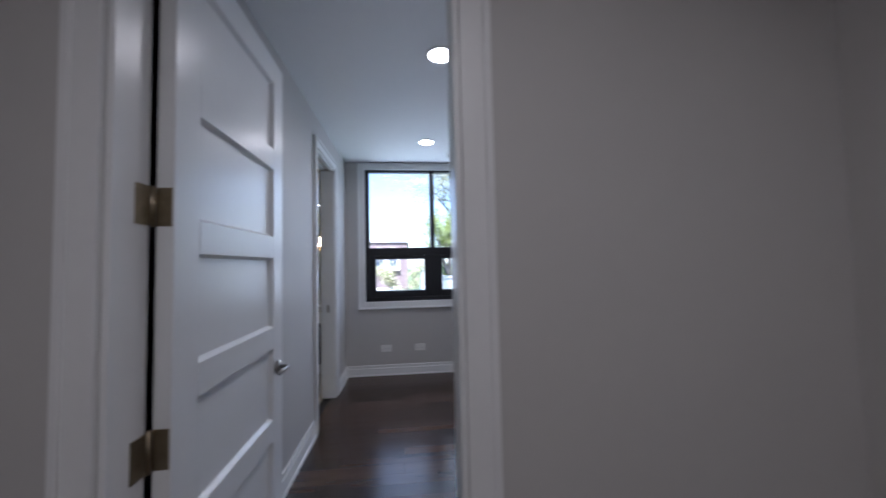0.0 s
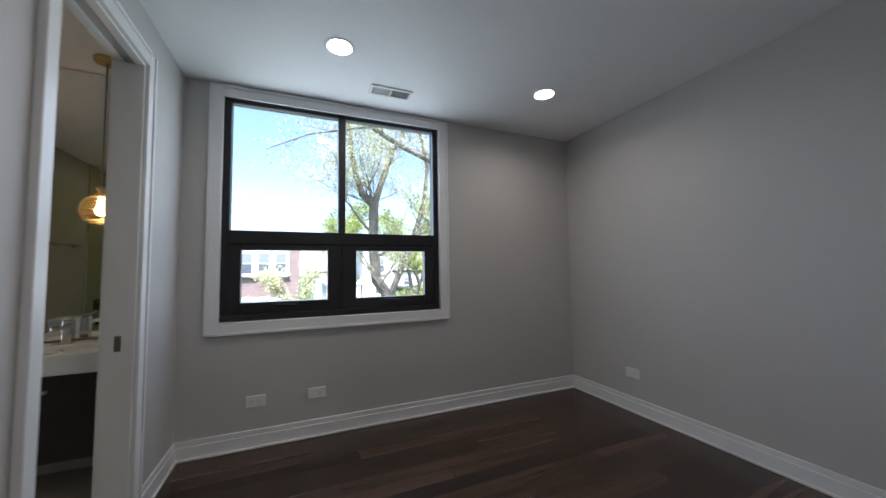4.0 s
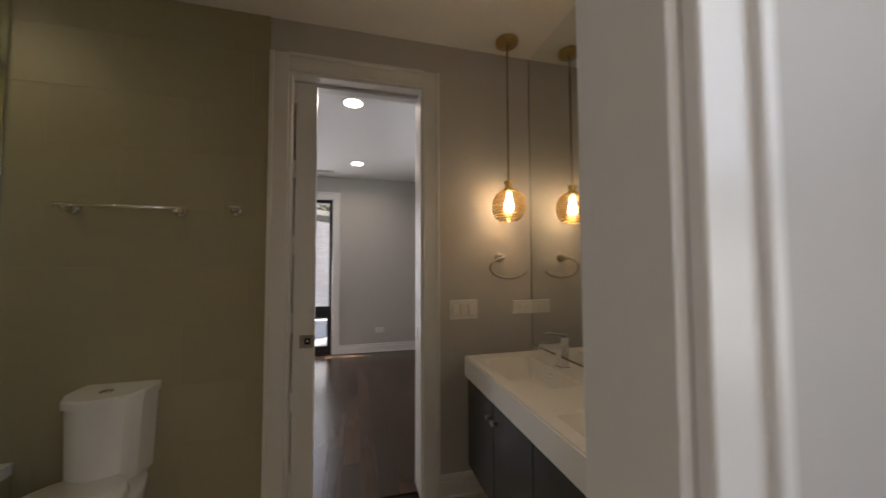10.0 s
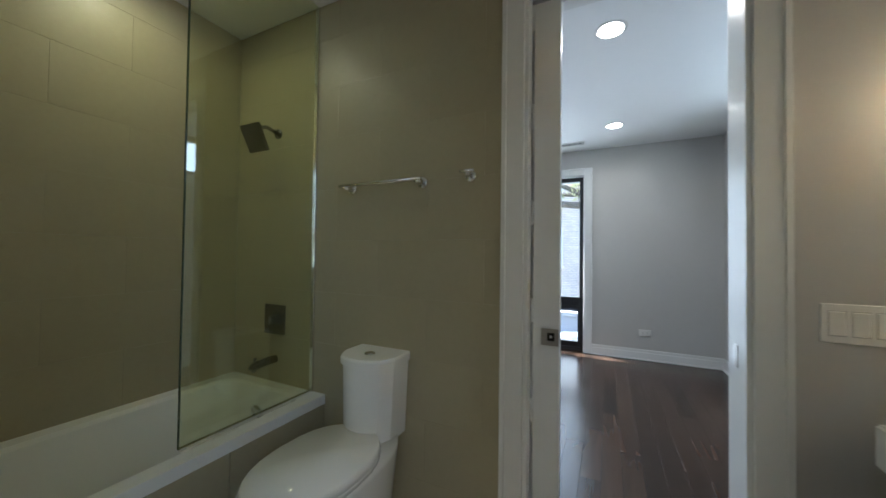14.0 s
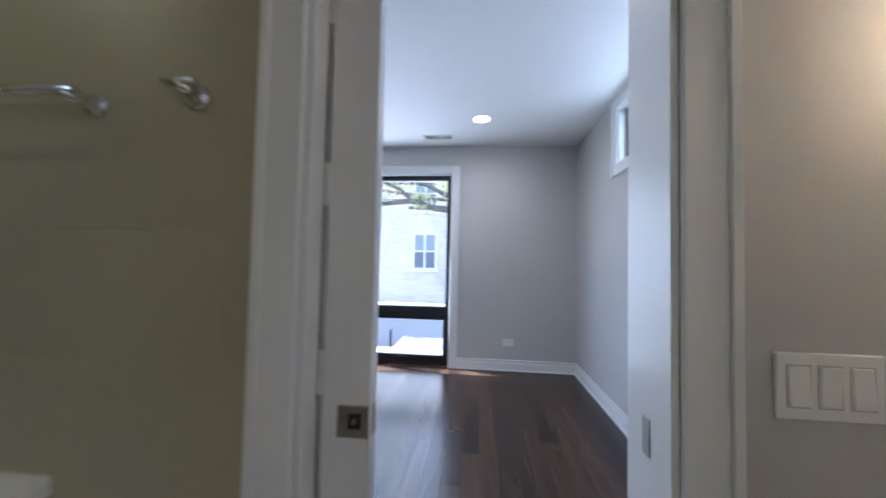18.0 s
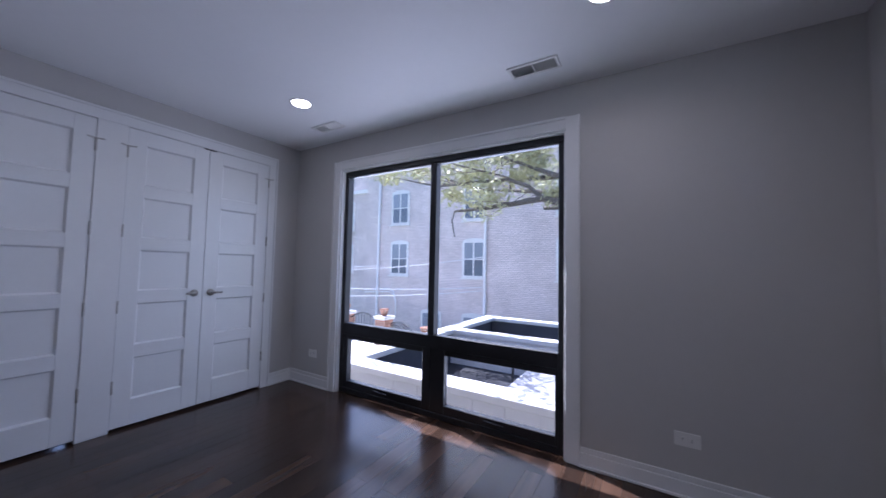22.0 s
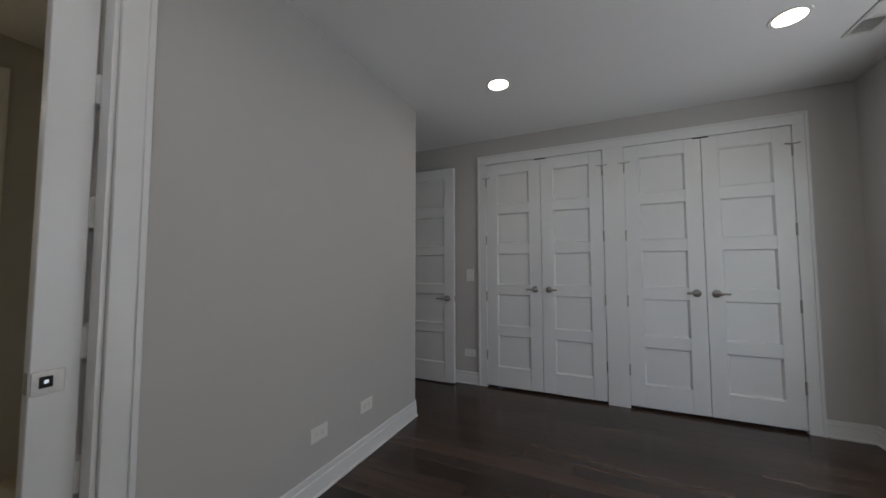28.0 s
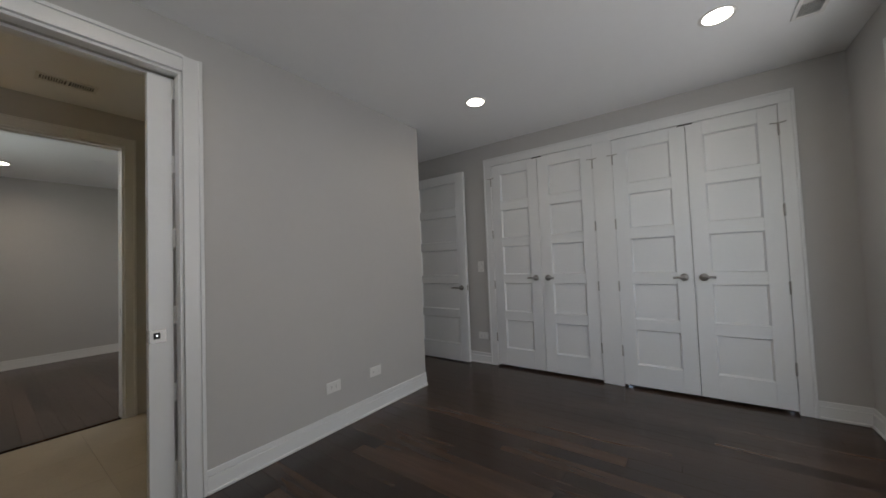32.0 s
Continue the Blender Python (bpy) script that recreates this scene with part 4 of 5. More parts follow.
o.matrix_local = pose(-1.962, 1.775, 1.735, 0, -64)
part("neck", rod((-1.975, 1.775, 1.773), (-1.960, 1.775, 1.754), 0.014, n=12), GUNMETAL, sh)
vv = empty("shower_valve", "square dark chrome shower valve with a lever", "shower valve")
part("valve_plate", box(-2.1055, 1.70, 0.70, -2.097, 1.86, 0.86, 0.003), GUNMETAL, vv)
part("valve_knob", rod((-2.097, 1.78, 0.78), (-2.055, 1.78, 0.78), 0.028, 0.025, 20), GUNMETAL, vv, smooth=True)
part("lever", box(-2.062, 1.775, 0.74, -2.052, 1.785, 0.78, 0.002), GUNMETAL, vv)
sp = empty("tub_spout", "curved dark chrome tub spout over the white tub", "tub spout")
part("spout_body", tube([(-2.105, 1.785, 0.565), (-2.04, 1.785, 0.565), (-1.985, 1.785, 0.558), (-1.965, 1.785, 0.540)], 0.021, 14), GUNMETAL, sp, smooth=True)
part("diverter", rod((-1.985, 1.785, 0.575), (-1.985, 1.785, 0.600), 0.006, 0.009, 12), GUNMETAL, sp, smooth=True)


# ---- outside ----
GZ = -3.4
ground = plate("ground", -400, -400, 400, 400, GZ - 0.5, GZ, GRASS, "lawn and yards reaching to the horizon", "ground")
plate("pavement", -400, 13.0, 400, 19.0, GZ, GZ + 0.06, ASPHALT, "grey asphalt street beside the lawn", "road")
plate("alley", -16.5, -60, -13.6, 60, GZ, GZ + 0.05, ASPHALT, "grey asphalt alley", "road")
plate("outer_wall", -5.44, -3.0, -5.361, 0.80, GZ, 3.4, TANBRICK, "brick outer wall of the house", "wall")
plate("outer_wall", -5.44, 3.26, -5.361, 4.9, GZ, 3.4, TANBRICK, "brick outer wall of the house", "wall")


def far_window(parent, axis, face, u, z, w, h, inward, arch=True, cols=2):
    """A white sash window on a far facade: surround with a shallow arched or flat head, sashes, panes, sill."""
    def at(d, a, b):
        return (face + inward * d, a, b) if axis == "x" else (a, face + inward * d, b)

    def slab_of(d0, d1, a0, b0, a1, b1):
        p, q = at(d0, a0, b0), at(d1, a1, b1)
        return box(*[min(m, n) for m, n in zip(p, q)], *[max(m, n) for m, n in zip(p, q)])

    e, rise = 0.09, (0.17 if arch else 0.0)
    outline = [(u - w / 2 - e, z - h / 2 - 0.08), (u + w / 2 + e, z - h / 2 - 0.08)]
    outline += [(u + (w / 2 + e) * math.cos(math.pi * k / 8), z + h / 2 + 0.04 + 0.02 * (not arch) + rise * math.sin(math.pi * k / 8)) for k in range(9)]
    bm = bmesh.new()
    back, front = [bm.verts.new(at(0.0, *p)) for p in outline], [bm.verts.new(at(0.06, *p)) for p in outline]
    bm.faces.new(back)
    bm.faces.new(front)
    for k in range(len(outline)):
        bm.faces.new((back[k - 1], back[k], front[k], front[k - 1]))
    bmesh.ops.recalc_face_normals(bm, faces=bm.faces)
    win = part("window", bm, WHITESTONE, parent, "white window surround")
    part("sill", slab_of(0.0, 0.14, u - w / 2 - 0.16, z - h / 2 - 0.16, u + w / 2 + 0.16, z - h / 2 - 0.08), WHITESTONE, win)
    pw = w / cols
    for k in range(cols):
        for r in range(2):
            a0, a1 = u - w / 2 + k * pw + 0.045, u - w / 2 + (k + 1) * pw - 0.045
            z0, z1 = z - h / 2 + r * h / 2 + 0.03, z - h / 2 + (r + 1) * h / 2 - 0.03
            part("pane", slab_of(0.045, 0.070, a0, z0, a1, z1), OUTGLASS if r == 0 else CURTAIN, win)
    return win


CURTAIN = material("pale_blind_behind_glass", (0.26, 0.29, 0.33), 0.2)
FX = -18.5
ap = empty("apartment_building", "three-storey weathered tan brick apartment building", "building", (0, 0, 0))
part("wall", box(FX - 9, -11.3, GZ, FX, 16, 6.7), TANBRICK, ap)
part("parapet_cap", box(FX - 9.05, -11.35, 6.7, FX + 0.08, 16.05, 6.85), WHITESTONE, ap, "pale stone parapet cap")
for y in (-8.65, -3.9, 0.8, 5.4, 10.0):
    for z in (1.62, 4.55):
        far_window(ap, "x", FX, y, z, 1.12, 1.72, 1)
for y in (-10.2, -3.25, 3.0):
    part("downspout", rod((FX + 0.10, y, GZ), (FX + 0.10, y, 6.6), 0.07, n=10), GALV, ap, "white metal downspout")
for y in (-6.4, -3.9):
    far_window(ap, "x", FX, y, -2.05, 1.12, 1.5, 1)
for dz in (0.0, -0.16):
    part("conduit", tube([(FX + 0.09, -11.2, -0.27 + dz), (FX + 0.09, -9.3, -0.14 + dz), (FX + 0.09, -8.95, -0.30 + dz), (FX + 0.09, -8.79, -0.80 + dz), (FX + 0.09, -8.79, -1.6)], 0.035, 6), GALV, ap, "white bent conduit pipe")
ap2 = empty("apartment_wing", "tan brick wing with a stepped pale parapet", "building", (0, 0, 0))
part("wall", box(FX - 9, -26, GZ, FX - 0.7, -11.35, 5.9), TANBRICK, ap2)
part("parapet_cap", box(FX - 9, -26, 5.9, FX - 0.6, -11.36, 6.15), WHITESTONE, ap2, "pale stone parapet cap")
part("chimney", box(FX - 2.5, -14.0, 6.15, FX - 1.2, -12.4, 7.5), TANBRICK, ap2)
for y in (-13.7, -18.2, -22.6):
    for z in (1.62, 4.4):
        far_window(ap2, "x", FX - 0.7, y, z, 1.12, 1.62, 1)

gar = empty("garage", "flat-roofed garage with white block walls and pale coping", "garage", (0, 0, 0))
gx0, gx1, gy0, gy1, gz = -13.0, -6.75, -0.75, 7.4, -0.30
DECK = gz - 0.80
SLATE = material("dark_slate_roof_lining", (0.055, 0.06, 0.075), 0.7, vary=0.2, scale=2)
part("wall", box(gx0 + 0.03, gy0 + 0.03, GZ, gx1 - 0.03, gy1 - 0.03, DECK - 0.06), BLOCK, gar)
part("roof_deck", box(gx0 + 0.25, gy0 + 0.25, DECK - 0.06, gx1 - 0.25, gy1 - 0.25, DECK), ROOFING, gar, "dark flat roofing")
for q in ((gx0 + 0.03, gy0 + 0.03, gx0 + 0.25, gy1 - 0.03), (gx1 - 0.25, gy0 + 0.03, gx1 - 0.03, gy1 - 0.03), (gx0 + 0.25, gy0 + 0.03, gx1 - 0.25, gy0 + 0.25), (gx0 + 0.25, gy1 - 0.25, gx1 - 0.25, gy1 - 0.03)):
    part("parapet", box(q[0], q[1], DECK - 0.06, q[2], q[3], gz - 0.10), BLOCK, gar)
for q in ((gx0 + 0.25, gy0 + 0.27, gx0 + 0.27, gy1 - 0.27), (gx1 - 0.27, gy0 + 0.27, gx1 - 0.25, gy1 - 0.27), (gx0 + 0.25, gy0 + 0.25, gx1 - 0.25, gy0 + 0.27), (gx0 + 0.25, gy1 - 0.27, gx1 - 0.25, gy1 - 0.25)):
    part("parapet_lining", box(q[0], q[1], DECK, q[2], q[3], gz - 0.11), SLATE, gar, "dark roofing felt turned up the parapet")
for q in ((gx0, gy0, gx0 + 0.36, gy1), (gx1 - 0.38, gy0, gx1, gy1), (gx0 + 0.36, gy0, gx1 - 0.38, gy0 + 0.36), (gx0 + 0.36, gy1 - 0.36, gx1 - 0.38, gy1)):
    part("coping", box(q[0], q[1], gz - 0.10, q[2], q[3], gz, 0.01), WHITESTONE, gar, "pale stone coping")
part("partition", box(-10.42, gy0 + 0.27, DECK, -10.20, gy1 - 0.27, gz - 0.10), BLOCK, gar)
part("coping", box(-10.46, gy0 + 0.365, gz - 0.10, -10.16, gy1 - 0.365, gz + 0.004, 0.01), WHITESTONE, gar, "pale stone coping")
for r in range(6):
    for k in range(20):
        y = gy0 + 0.06 + (k + (0.5 if r % 2 else 0)) * 0.412
        if y + 0.40 < gy1:
            part("block", box(gx1 - 0.029, y, gz - 0.303 - 0.203 * r, gx1 - 0.020, y + 0.400, gz - 0.104 - 0.203 * r, 0.001), BLOCK, gar)
hatch = empty("roof_box", "white roof access box on the garage roof", "roof box", (0, 0, 0))
part("box_body", box(-9.2, 1.85, DECK, -7.30, 5.0, gz - 0.32, 0.02), BLOCK, hatch)
part("box_lid", box(-9.25, 1.80, gz - 0.32, -7.25, 5.05, gz - 0.27, 0.01), material("grey_white_membrane", (0.36, 0.36, 0.37), 0.7, vary=0.08, scale=2), hatch, "grey-white membrane lid")

part("vent_post", rod((-8.45, 1.70, DECK), (-8.45, 1.70, gz + 0.02), 0.022, n=10), IRON, gar, "dark thin vent post")

plate("terrace", -15.0, -12, -9.5, -1.05, GZ, -1.75, WHITESTONE, "pale raised terrace beyond the garage", "terrace")
for x, y in ((-10.6, -1.45), (-12.9, -4.9), (-13.1, -7.1), (-13.2, -9.6)):
    bp = empty("brick_pier", "orange brick garden pier with a pale cap", "pier", (x, y, -1.75), "brick piers")
    part("shaft", box(-0.24, -0.24, 0, 0.24, 0.24, 0.95), PIERBRICK, bp)
    part("cap", box(-0.30, -0.30, 0.95, 0.30, 0.30, 1.06, 0.02), WHITESTONE, bp, "pale stone cap")
    part("pot", lathe([(0.10, 1.06), (0.17, 1.30), (0.19, 1.32), (0.001, 1.32)], 16), PIERBRICK, bp, "clay pot", True)
for (xa, ya), (xb, yb) in (((-12.9, -4.6), (-10.8, -1.7)), ((-13.1, -6.85), (-12.9, -5.15)), ((-13.2, -9.35), (-13.1, -7.35))):
    rl = empty("iron_railing", "curved wrought iron railing between brick piers", "railing", (0, 0, 0), "iron railings")
    L = math.hypot(xb - xa, yb - ya)
    n = max(5, int(L / 0.16))
    P = lambda u, z: (xa + (xb - xa) * u, ya + (yb - ya) * u, z)
    part("top_rail", tube([P(k / 12, -0.95 + 0.28 * math.sin(math.pi * k / 12)) for k in range(13)], 0.022, 6), IRON, rl)
    part("bottom_rail", rod(P(0, -1.6), P(1, -1.6), 0.018, n=6), IRON, rl)
    for k in range(1, n):
        u = k / n
        part("baluster", rod(P(u, -1.6), P(u, -0.95 + 0.28 * math.sin(math.pi * u)), 0.011, n=5), IRON, rl)


def cable(a, b, sag):
    pts = []
    for k in range(15):
        u = k / 14
        p = Vector(a).lerp(Vector(b), u)
        pts.append((p.x, p.y, p.z - sag * 4 * u * (1 - u)))
    return tagged(finish("overhead_cable", tube(pts, 0.022, 5), CABLE), "thin overhead cable strung to the brick building", "cable", "overhead cables")


cable((-18.3, -3.2, 1.75), (-14, -16, 0.9), 0.35)
cable((-18.3, -3.2, 0.25), (-14, -16, 0.15), 0.25)
cable((-18.3, -3.1, 0.1), (-14, -16, -0.35), 0.3)
cable((-18.3, -9.9, 1.2), (-15, -22, 1.2), 0.2)

# houses to the north
hs = empty("brick_house", "brown-red brick two-storey house with white windows", "house", (0, 0, 0))
part("wall", box(-5.05, 23.0, GZ, 0.10, 32, 2.75), REDBRICK, hs)
part("cornice", box(-5.14, 22.9, 2.75, 0.19, 32, 2.92), WHITESTONE, hs, "pale cornice")
for u, z, h in ((-1.70, 1.64, 1.15), (-1.65, -0.98, 1.18)):
    part("window_band", box(u - 1.30, 22.96, z - h / 2 - 0.12, u + 1.30, 22.999, z + h / 2 + 0.12), WHITESTONE, hs, "white stone band round three windows")
    for k in (-1, 0, 1):
        far_window(hs, "y", 22.96, u + k * 0.85, z, 0.60, h, -1, True, 1)
far_window(hs, "y", 23.0, -4.06, 0.66, 0.72, 1.14, -1, False, 1)
part("front_door", box(-4.45, 22.93, GZ + 0.05, -3.6, 22.99, -1.80), material("dark_red_door", (0.25, 0.04, 0.03), 0.5), hs, "dark red door")
hs2 = empty("pink_brick_house", "pinkish brick house beside the brown one", "house", (0, 0, 0))
part("wall", box(-10.5, 24.6, GZ, -5.10, 31, 2.5), REDBRICK, hs2)
part("cornice", box(-10.6, 24.5, 2.5, -5.06, 31, 2.7), WHITESTONE, hs2, "pale cornice")
for x in (-7.6, -9.4):
    for z in (0.4, -2.1):
        far_window(hs2, "y", 24.6, x, z, 0.8, 1.3, -1, False, 1)
sh = empty("white_garage", "low white garage beside the brown brick house", "garage", (0, 0, 0))
part("wall", box(2.1, 30.2, GZ, 4.80, 37, 0.02), BLOCK, sh)
part("roof_edge", box(2.0, 30.1, 0.02, 4.86, 37, 0.20), WHITESTONE, sh, "white roof edge")
part("service_door", box(4.30, 30.14, -2.20, 4.65, 30.199, -1.06), OUTGLASS, sh, "dark opening")
wh = empty("white_house", "low white rendered house behind the tree", "house", (0, 0, 0))
part("wall", box(8.2, 27, GZ, 17, 34, -0.6), BLOCK, wh)
part("roof", box(8.0, 26.8, -0.6, 17.2, 34, -0.35), ROOFING, wh)
for x in (9.3, 11.0, 13.5):
    far_window(wh, "y", 27, x, -1.9, 0.9, 1.0, -1, False, 1)
tw = empty("white_townhouse", "tall white rendered townhouse with grey windows", "house", (0, 0, 0))
part("wall", box(4.9, 30, GZ, 7.4, 38, 3.4), BLOCK, tw)
part("roof", box(4.7, 29.8, 3.4, 7.6, 38, 3.6), ROOFING, tw)
for z in (1.6, -0.2):
    far_window(tw, "y", 30, 6.3, z, 0.8, 1.2, -1, False, 1)

rw = empty("row_houses", "long pale rendered row of houses far down the street", "houses", (0, 0, 0))
part("wall", box(2, 46, GZ, 40, 54, 0.9), BLOCK, rw)
part("roof", box(1.8, 45.8, 0.9, 40.2, 54, 1.15), ROOFING, rw)
for k in range(9):
    for z in (-2.0, -0.3):
        far_window(rw, "y", 46, 4.5 + 3.0 * k, z, 1.0, 1.1, -1, False, 1)


# trees
def limb(bm, rng, p, d, r, length, depth, tips, up=0.25, bend=0.22):
    n = 5
    pts, q, v = [Vector(p)], Vector(p), Vector(d).normalized()
    for k in range(n):
        v = (v + Vector((rng.uniform(-1, 1), rng.uniform(-1, 1), rng.uniform(-0.6, 1) * up * 2)) * bend).normalized()
        q = q + v * length / n
        pts.append(q.copy())
    m = 6 if r > 0.03 else 4
    rings = []
    for k, c in enumerate(pts):
        t = (pts[min(k + 1, n)] - pts[max(k - 1, 0)]).normalized().to_track_quat("Z", "Y").to_matrix()
        rr = r * (1 - 0.55 * k / n)
        rings.append([bm.verts.new(c + t @ Vector((rr * math.cos(2 * math.pi * j / m), rr * math.sin(2 * math.pi * j / m), 0))) for j in range(m)])
    for a, b in zip(rings, rings[1:]):
        for j in range(m):
            bm.faces.new((a[j], a[(j + 1) % m], b[(j + 1) % m], b[j]))
    if depth <= 1:
        tips.extend(pts[2:])
    if depth > 0:
        for k in range(rng.choice((3, 4)) if depth > 1 else 4):
            i = rng.randint(2, n)
            side = Vector((rng.uniform(-1, 1), rng.uniform(-1, 1), rng.uniform(-0.2, 0.9)))
            limb(bm, rng, pts[i], (v * 0.7 + side * 0.8), r * 0.5 * (1 - 0.3 * k / 4), length * rng.uniform(0.5, 0.75), depth - 1, tips, up)


def stem(bm, rng, points, r0, r1, tips, shoots=0, length=1.2, depth=2):
    """A bent limb through points, tapering from r0 to r1, with side shoots along it."""
    pts = [Vector(p) for p in points]
    rings = []
    for k, c in enumerate(pts):
        t = (pts[min(k + 1, len(pts) - 1)] - pts[max(k - 1, 0)]).normalized().to_track_quat("Z", "Y").to_matrix()
        rr = r0 + (r1 - r0) * k / (len(pts) - 1)
        rings.append([bm.verts.new(c + t @ Vector((rr * math.cos(math.pi * j / 4), rr * math.sin(math.pi * j / 4), 0))) for j in range(8)])
    for a, b in zip(rings, rings[1:]):
        best = min(range(8), key=lambda q: sum((a[j].co - b[(j + q) % 8].co).length for j in range(8)))
        for j in range(8):
            bm.faces.new((a[j], a[(j + 1) % 8], b[(j + 1 + best) % 8], b[(j + best) % 8]))
    for k in range(shoots):
        i = rng.randint(0, len(pts) - 2)
        p = pts[i].lerp(pts[i + 1], rng.random())
        d = (pts[i + 1] - pts[i]).normalized() * 0.6 + Vector((rng.uniform(-1, 1), rng.uniform(-1, 1), rng.uniform(-0.3, 1)))
        limb(bm, rng, p, d, r1 * 0.45, length * rng.uniform(0.6, 1.3), depth, tips)


def tree(name, label, limbs, leaf_mat, per_tip, spread, size, seed, stems=()):
    rng = random.Random(seed)
    t = empty(name, label, "tree", (0, 0, 0))
    bm, tips = bmesh.new(), []
    for p, d, r, ln, depth, *more in limbs:
        limb(bm, rng, p, d, r, ln, depth, tips, *more)
    for points, r0, r1, *more in stems:
        stem(bm, rng, points, r0, r1, tips, *more)
    part("trunk", bm, BARK, t, "grey-brown trunk and limbs", True)
    verts, faces = [], []
    for c in tips:
        for k in range(per_tip):
            o = c + Vector((rng.gauss(0, spread), rng.gauss(0, spread), rng.gauss(0, spread * 0.7)))
            a, b = Vector((rng.uniform(-1, 1), rng.uniform(-1, 1), rng.uniform(-1, 1))).normalized(), Vector((rng.uniform(-1, 1), rng.uniform(-1, 1), rng.uniform(-1, 1))).normalized()
            s = size * rng.uniform(0.6, 1.3)
            i = len(verts)
            verts += [o - a * s, o + b * s * 0.45, o + a * s, o - b * s * 0.45]
            faces.append((i, i + 1, i + 2, i + 3))
    me = bpy.data.meshes.new("crown")
    me.from_pydata(verts, [], faces)
    me.materials.append(leaf_mat)
    crown = new("crown", me)
    crown.parent = t
    crown["label"] = "sparse spring leaves"
    return t


tree("street_tree", "tall street tree with sparse pale spring leaves", [((2.62, 14.0, 2.4), (-0.5, 0.3, 0.8), 0.05, 2.0, 2), ((2.62, 14.0, 1.6), (0.8, 0.2, 0.5), 0.05, 2.2, 2)], SPRING, 15, 0.32, 0.036, 4, [
    ([(3.3, 14, GZ), (3.25, 14, -1.2), (3.16, 14, 0.18), (2.72, 14, 0.8), (2.59, 14, 2), (2.62, 14, 3.55)], 0.24, 0.17, 3, 1.2),
    ([(2.62, 14, 3.5), (2.2, 14.1, 3.95), (1.89, 14.2, 5.24), (1.74, 14.3, 6.42), (1.65, 14.3, 7.8), (1.45, 14.3, 9)], 0.14, 0.05, 14, 1.5),
    ([(2.62, 14, 3.5), (2.84, 13.9, 4.27), (3.27, 13.7, 5.57), (3.53, 13.6, 5.9), (3.85, 13.5, 7.2), (3.95, 13.4, 8.8)], 0.13, 0.05, 14, 1.5),
    ([(3.16, 14, 0.1), (4.05, 14.1, 2.1), (4.65, 14.2, 3.8), (4.79, 14.2, 5.25), (4.46, 14.2, 6.71), (4.31, 14.2, 8.18), (4.25, 14.2, 9.4)], 0.13, 0.05, 16, 1.5)])
tree("front_tree", "street tree nearer the house with long bent limbs", [((5.9, 9.0, GZ), (0, 0, 1), 0.22, 5.2, 0, 0.2, 0.05)], SPRING, 9, 0.22, 0.027, 6, [
    ([(5.9, 9.0, 1.68), (4.7, 9.0, 2.98), (3.39, 9, 3.56), (2.7, 9, 3.79), (2.12, 9, 4.01), (1.56, 9, 4.31), (1.33, 9, 4.74), (1.21, 9, 5.06), (0.83, 9, 5.25), (0.3, 9, 5.25)], 0.085, 0.03, 18, 0.9),
    ([(1.56, 9, 4.31), (1.08, 9.05, 4.21), (0.29, 9.1, 4), (-0.49, 9.15, 3.61)], 0.032, 0.010, 7, 0.55, 1),
    ([(5.9, 9.0, 1.78), (5.7, 9.1, 3.68), (4.9, 9.2, 5.28), (4.3, 9.3, 6.68)], 0.12, 0.05, 10, 1.1)])
tree("green_tree", "leafy green tree across the street", [((6.3, 21, GZ), (0, 0, 1), 0.2, 3.0, 0), ((6.3, 21, -2.4), (-0.7, 0, 0.5), 0.10, 1.6, 3), ((6.3, 21, -0.6), (-0.3, 0, 1), 0.15, 2.6, 3), ((6.3, 21, -0.6), (0.5, 0.1, 0.8), 0.15, 2.4, 3)], LEAF, 22, 0.22, 0.08, 7)
tree("young_tree", "young tree with bright green leaves by the brick house", [((-0.1, 19.5, GZ), (0, 0, 1), 0.10, 2.4, 0), ((-0.1, 19.5, -1.2), (-0.2, 0, 1), 0.07, 2.0, 2), ((-0.1, 19.5, -1.6), (0.4, 0, 0.9), 0.07, 1.8, 2)], BLOSSOM, 26, 0.18, 0.06, 9)
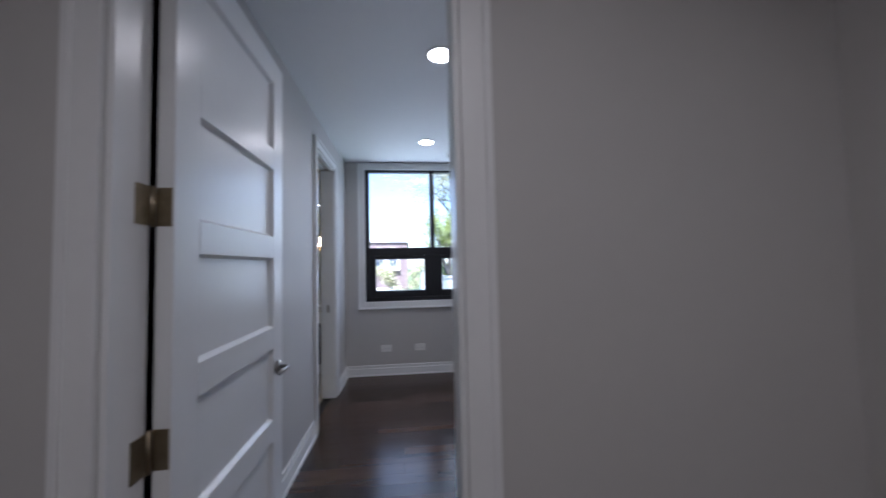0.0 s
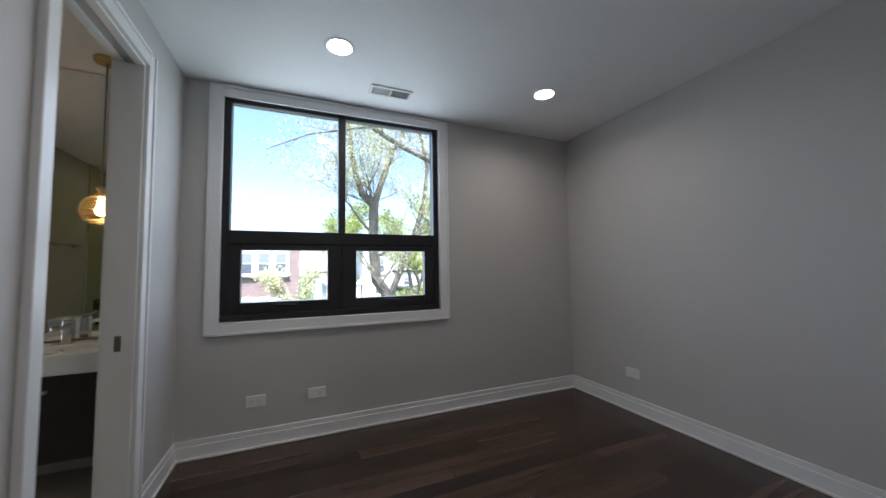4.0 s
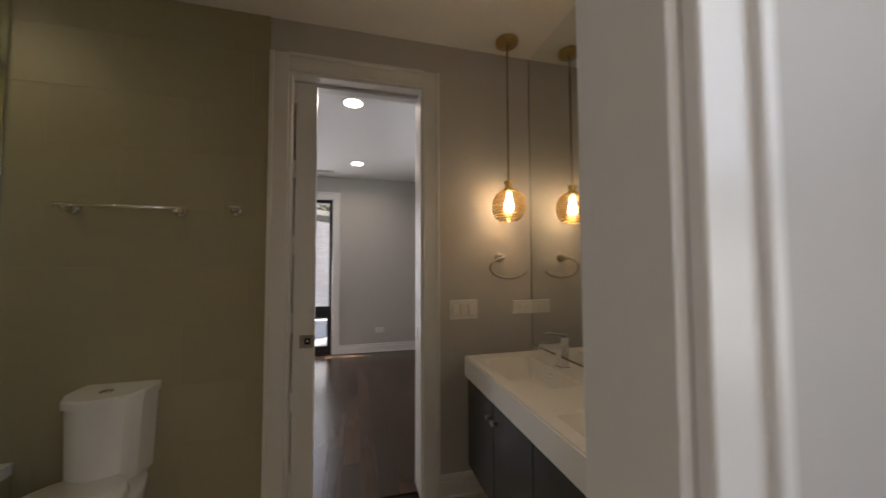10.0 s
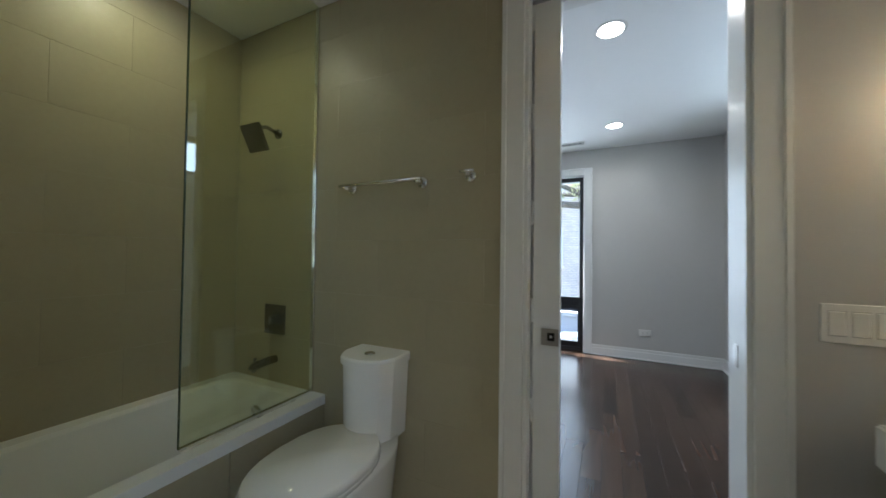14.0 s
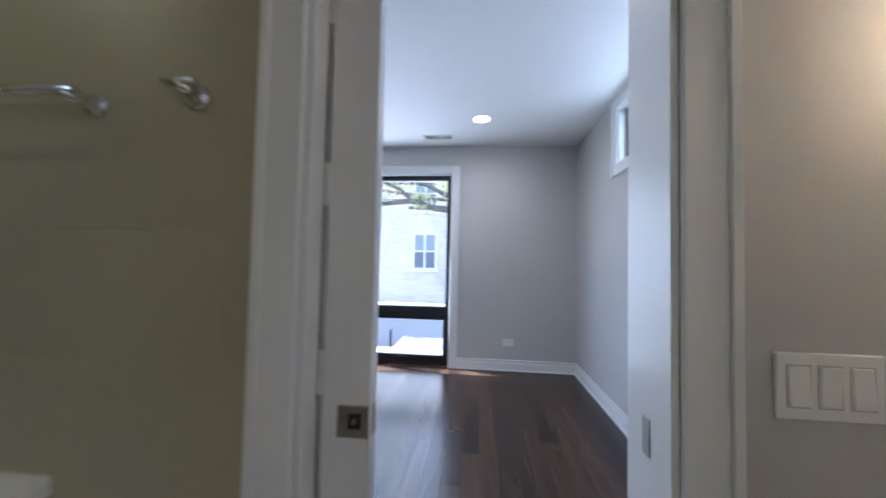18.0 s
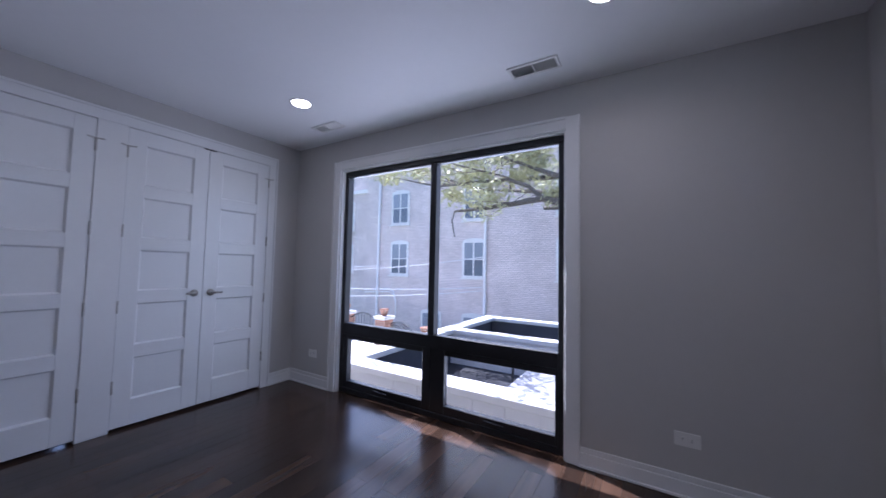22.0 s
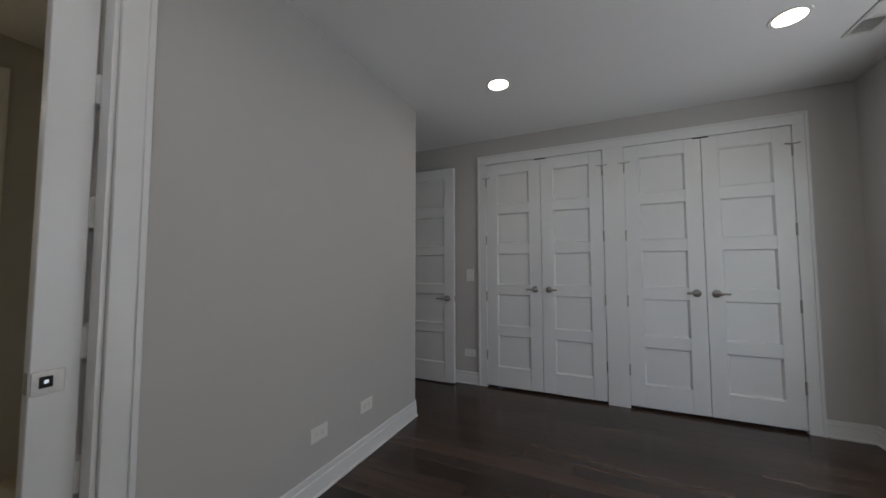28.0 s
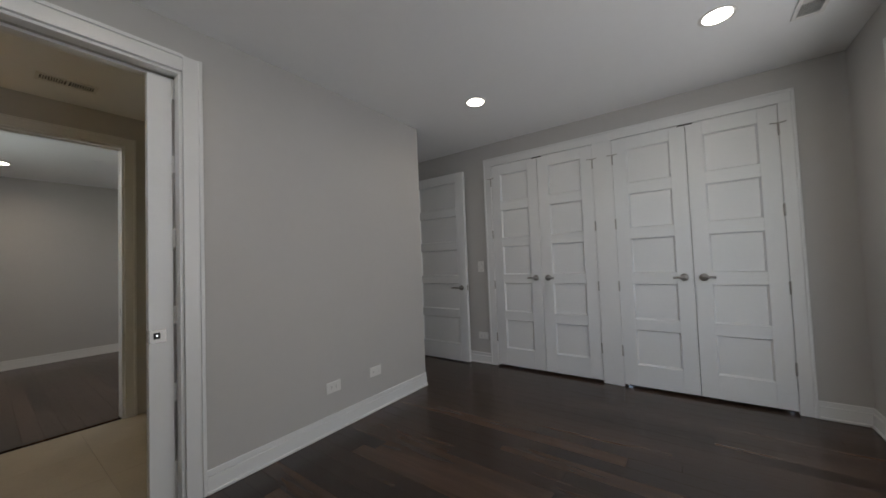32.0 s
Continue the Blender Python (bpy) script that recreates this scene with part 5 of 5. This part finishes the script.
tree("yard_tree", "yard tree with long low limbs and pale young leaves", [((-9.6, 9.2, GZ), (0, 0, 1), 0.30, 5.4, 0), ((-9.6, 9.2, 1.8), (-0.25, -1, 0.28), 0.17, 6.2, 3), ((-9.8, 8.6, 2.3), (-0.12, -1, 0.05), 0.12, 7.6, 3, 0.1, 0.10), ((-10.6, 4.0, 2.7), (-0.1, -1, 0.06), 0.08, 4.6, 3, 0.15, 0.14), ((-9.6, 9.2, 2.0), (0.7, -0.55, 0.75), 0.15, 4.6, 3), ((-9.6, 9.2, 2.0), (0.9, -0.1, 0.45), 0.13, 5.0, 3), ((-9.6, 9.2, 2.0), (0.1, 0.3, 1), 0.18, 4.5, 3), ((-10.5, 2.2, 3.2), (-0.1, -1, 0.12), 0.06, 3.4, 3), ((-9.6, 9.2, 4.2), (-0.6, -0.2, 0.7), 0.11, 4.2, 3), ((-9.6, 9.2, 4.0), (0.7, -0.1, 0.7), 0.11, 4.2, 3), ((-9.6, 9.2, 5.0), (0.1, -0.5, 0.9), 0.10, 3.6, 3), ((-7.6, 9.0, 3.4), (1, 0.05, 0.25), 0.07, 5.0, 3), ((-7.0, 9.6, 4.2), (1, -0.1, 0.2), 0.06, 5.5, 3)], BLOSSOM, 10, 0.13, 0.075, 12, [
    ([(-9.6, 9.0, 2.2), (-9.8, 6.0, 2.3), (-10, 3.4, 2.35), (-10, 2.3, 2.5), (-10, 1.76, 2.67), (-10, 1.09, 2.6), (-10, 0.34, 2.55), (-10, -0.32, 2.54)], 0.12, 0.03, 6, 0.6, 1),
    ([(-10, 3.4, 2.4), (-10, 2.3, 3.01), (-10, 1.82, 3.22), (-10, 1.33, 3.47), (-10, 0.74, 3.74)], 0.07, 0.03, 5, 0.6, 1),
    ([(-10, 1.76, 2.67), (-10, 1.46, 2.96), (-10, 1.02, 3.16), (-10, 0.34, 3.18), (-10, -0.73, 3.19), (-10, -1.33, 3.33), (-10, -1.88, 3.49)], 0.05, 0.018, 7, 0.5, 1),
    ([(-10, -0.32, 2.54), (-10, -0.40, 2.3), (-10, -0.31, 1.92)], 0.02, 0.015)])

far_tree = bpy.data.objects["green_tree"]
for dx, dy, dz, sc, tn in ((3.2, 5.5, 0.3, 1.25, 70), (6.5, 4.0, 0.2, 1.1, 150), (-2.6, 9.5, 0.5, 1.35, 220), (10.0, 8.0, 0.6, 1.4, 300)):
    copy_thing(far_tree, Matrix.Translation((6.3 + dx, 21 + dy, GZ)) @ Matrix.Rotation(radians(tn), 4, "Z") @ Matrix.Scale(sc, 4) @ Matrix.Translation((-6.3, -21, -GZ)))

# ---- floor boards and tiles ----
def board_mesh(name, length, width, mat, depth=0.012, axis="x"):
    me = bpy.data.meshes.new(name)
    bm = box(0, 0, -depth, length, width, 0, 0.0006)
    bm.to_mesh(me)
    bm.free()
    me.materials.append(mat)
    return me


rng = random.Random(21)
LENGTHS = [0.55, 0.8, 1.05, 1.35, 1.7]
PW = 0.101
BOARDS = {}


def lay(x0, x1, y0, y1):
    rows = int(math.ceil((y1 - y0) / PW))
    for k in range(rows):
        y = y0 + k * PW
        wide = min(PW, y1 - y)
        x, first = x0, rng.choice((0.3, 0.5, 0.7, 0.9))
        while x < x1 - 0.01:
            L = min(first or rng.choice(LENGTHS), x1 - x)
            first = None
            key = (round(L, 3), round(wide, 3))
            if key not in BOARDS:
                BOARDS[key] = board_mesh("board", L - 0.0006, wide - 0.0006, OAK)
            o = new("board", BOARDS[key])
            o.parent = floor
            o.location = (x, y, rng.uniform(-0.0002, 0.0))
            x += L


lay(-5.30, -2.20, 0.36, 4.505)
lay(-0.60, 2.605, EY1, 4.29)
lay(-2.20, -1.50, 0.40, 1.26)
lay(-1.3, 1.3, -1.1, EY0)
lay(*EO, EY0, EY1)

TL, TH = 0.515, 0.2573
tile_mesh = bpy.data.meshes.new("tile")
bm = box(0, 0, 0, 0.008, TL - 0.002, TH - 0.002, 0.0008)
bm.to_mesh(tile_mesh)
bm.free()
tile_mesh.materials.append(GREYTILE)
TILES = {}


def tile_at(parent, w, h, m):
    key = (round(w, 3), round(h, 3))
    if key not in TILES:
        me = bpy.data.meshes.new("tile")
        q = box(0, 0, 0, 0.008, w, h, 0.0002)
        q.to_mesh(me)
        q.free()
        me.materials.append(GREYTILE)
        TILES[key] = me
    o = new("tile", TILES[key])
    o.parent = parent
    o.matrix_world = m
    return o


def tile_wall(parent, u0, u1, place):
    z, r = 0.178 - TH, 0
    while z < H:
        za, zb = max(z, 0.003), min(z + TH - 0.0005, H - 0.002)
        u = u0 - (TL / 2 if r % 2 else 0)
        while u < u1:
            a, b = max(u, u0), min(u + TL - 0.0005, u1)
            if b - a > 0.02 and zb - za > 0.01:
                tile_at(parent, b - a, zb - za, place(a, b, za))
            u += TL
        z += TH
        r += 1


tile_wall(wall_b, 1.43, 3.045, lambda a, b, z: pose(-2.115, a, z))
tile_wall(wall_t, -2.106, -0.684, lambda a, b, z: pose(b, 1.421, z, 0, 0, 90))
tile_wall(wall_w, 1.43, 2.17, lambda a, b, z: pose(-0.675, b, z, 0, 0, 180))
for i in range(3):
    for j in range(6):
        x0, y0 = -2.114 + i * 0.48, 2.152 + j * 0.382
        o = tagged(new("tile", board_mesh("tile", 0.479, min(0.381, ZB - y0 - 0.001), BATHFLOOR, 0.004)))
        o.parent = bath_floor
        o.location = (x0, y0, 0.0065)
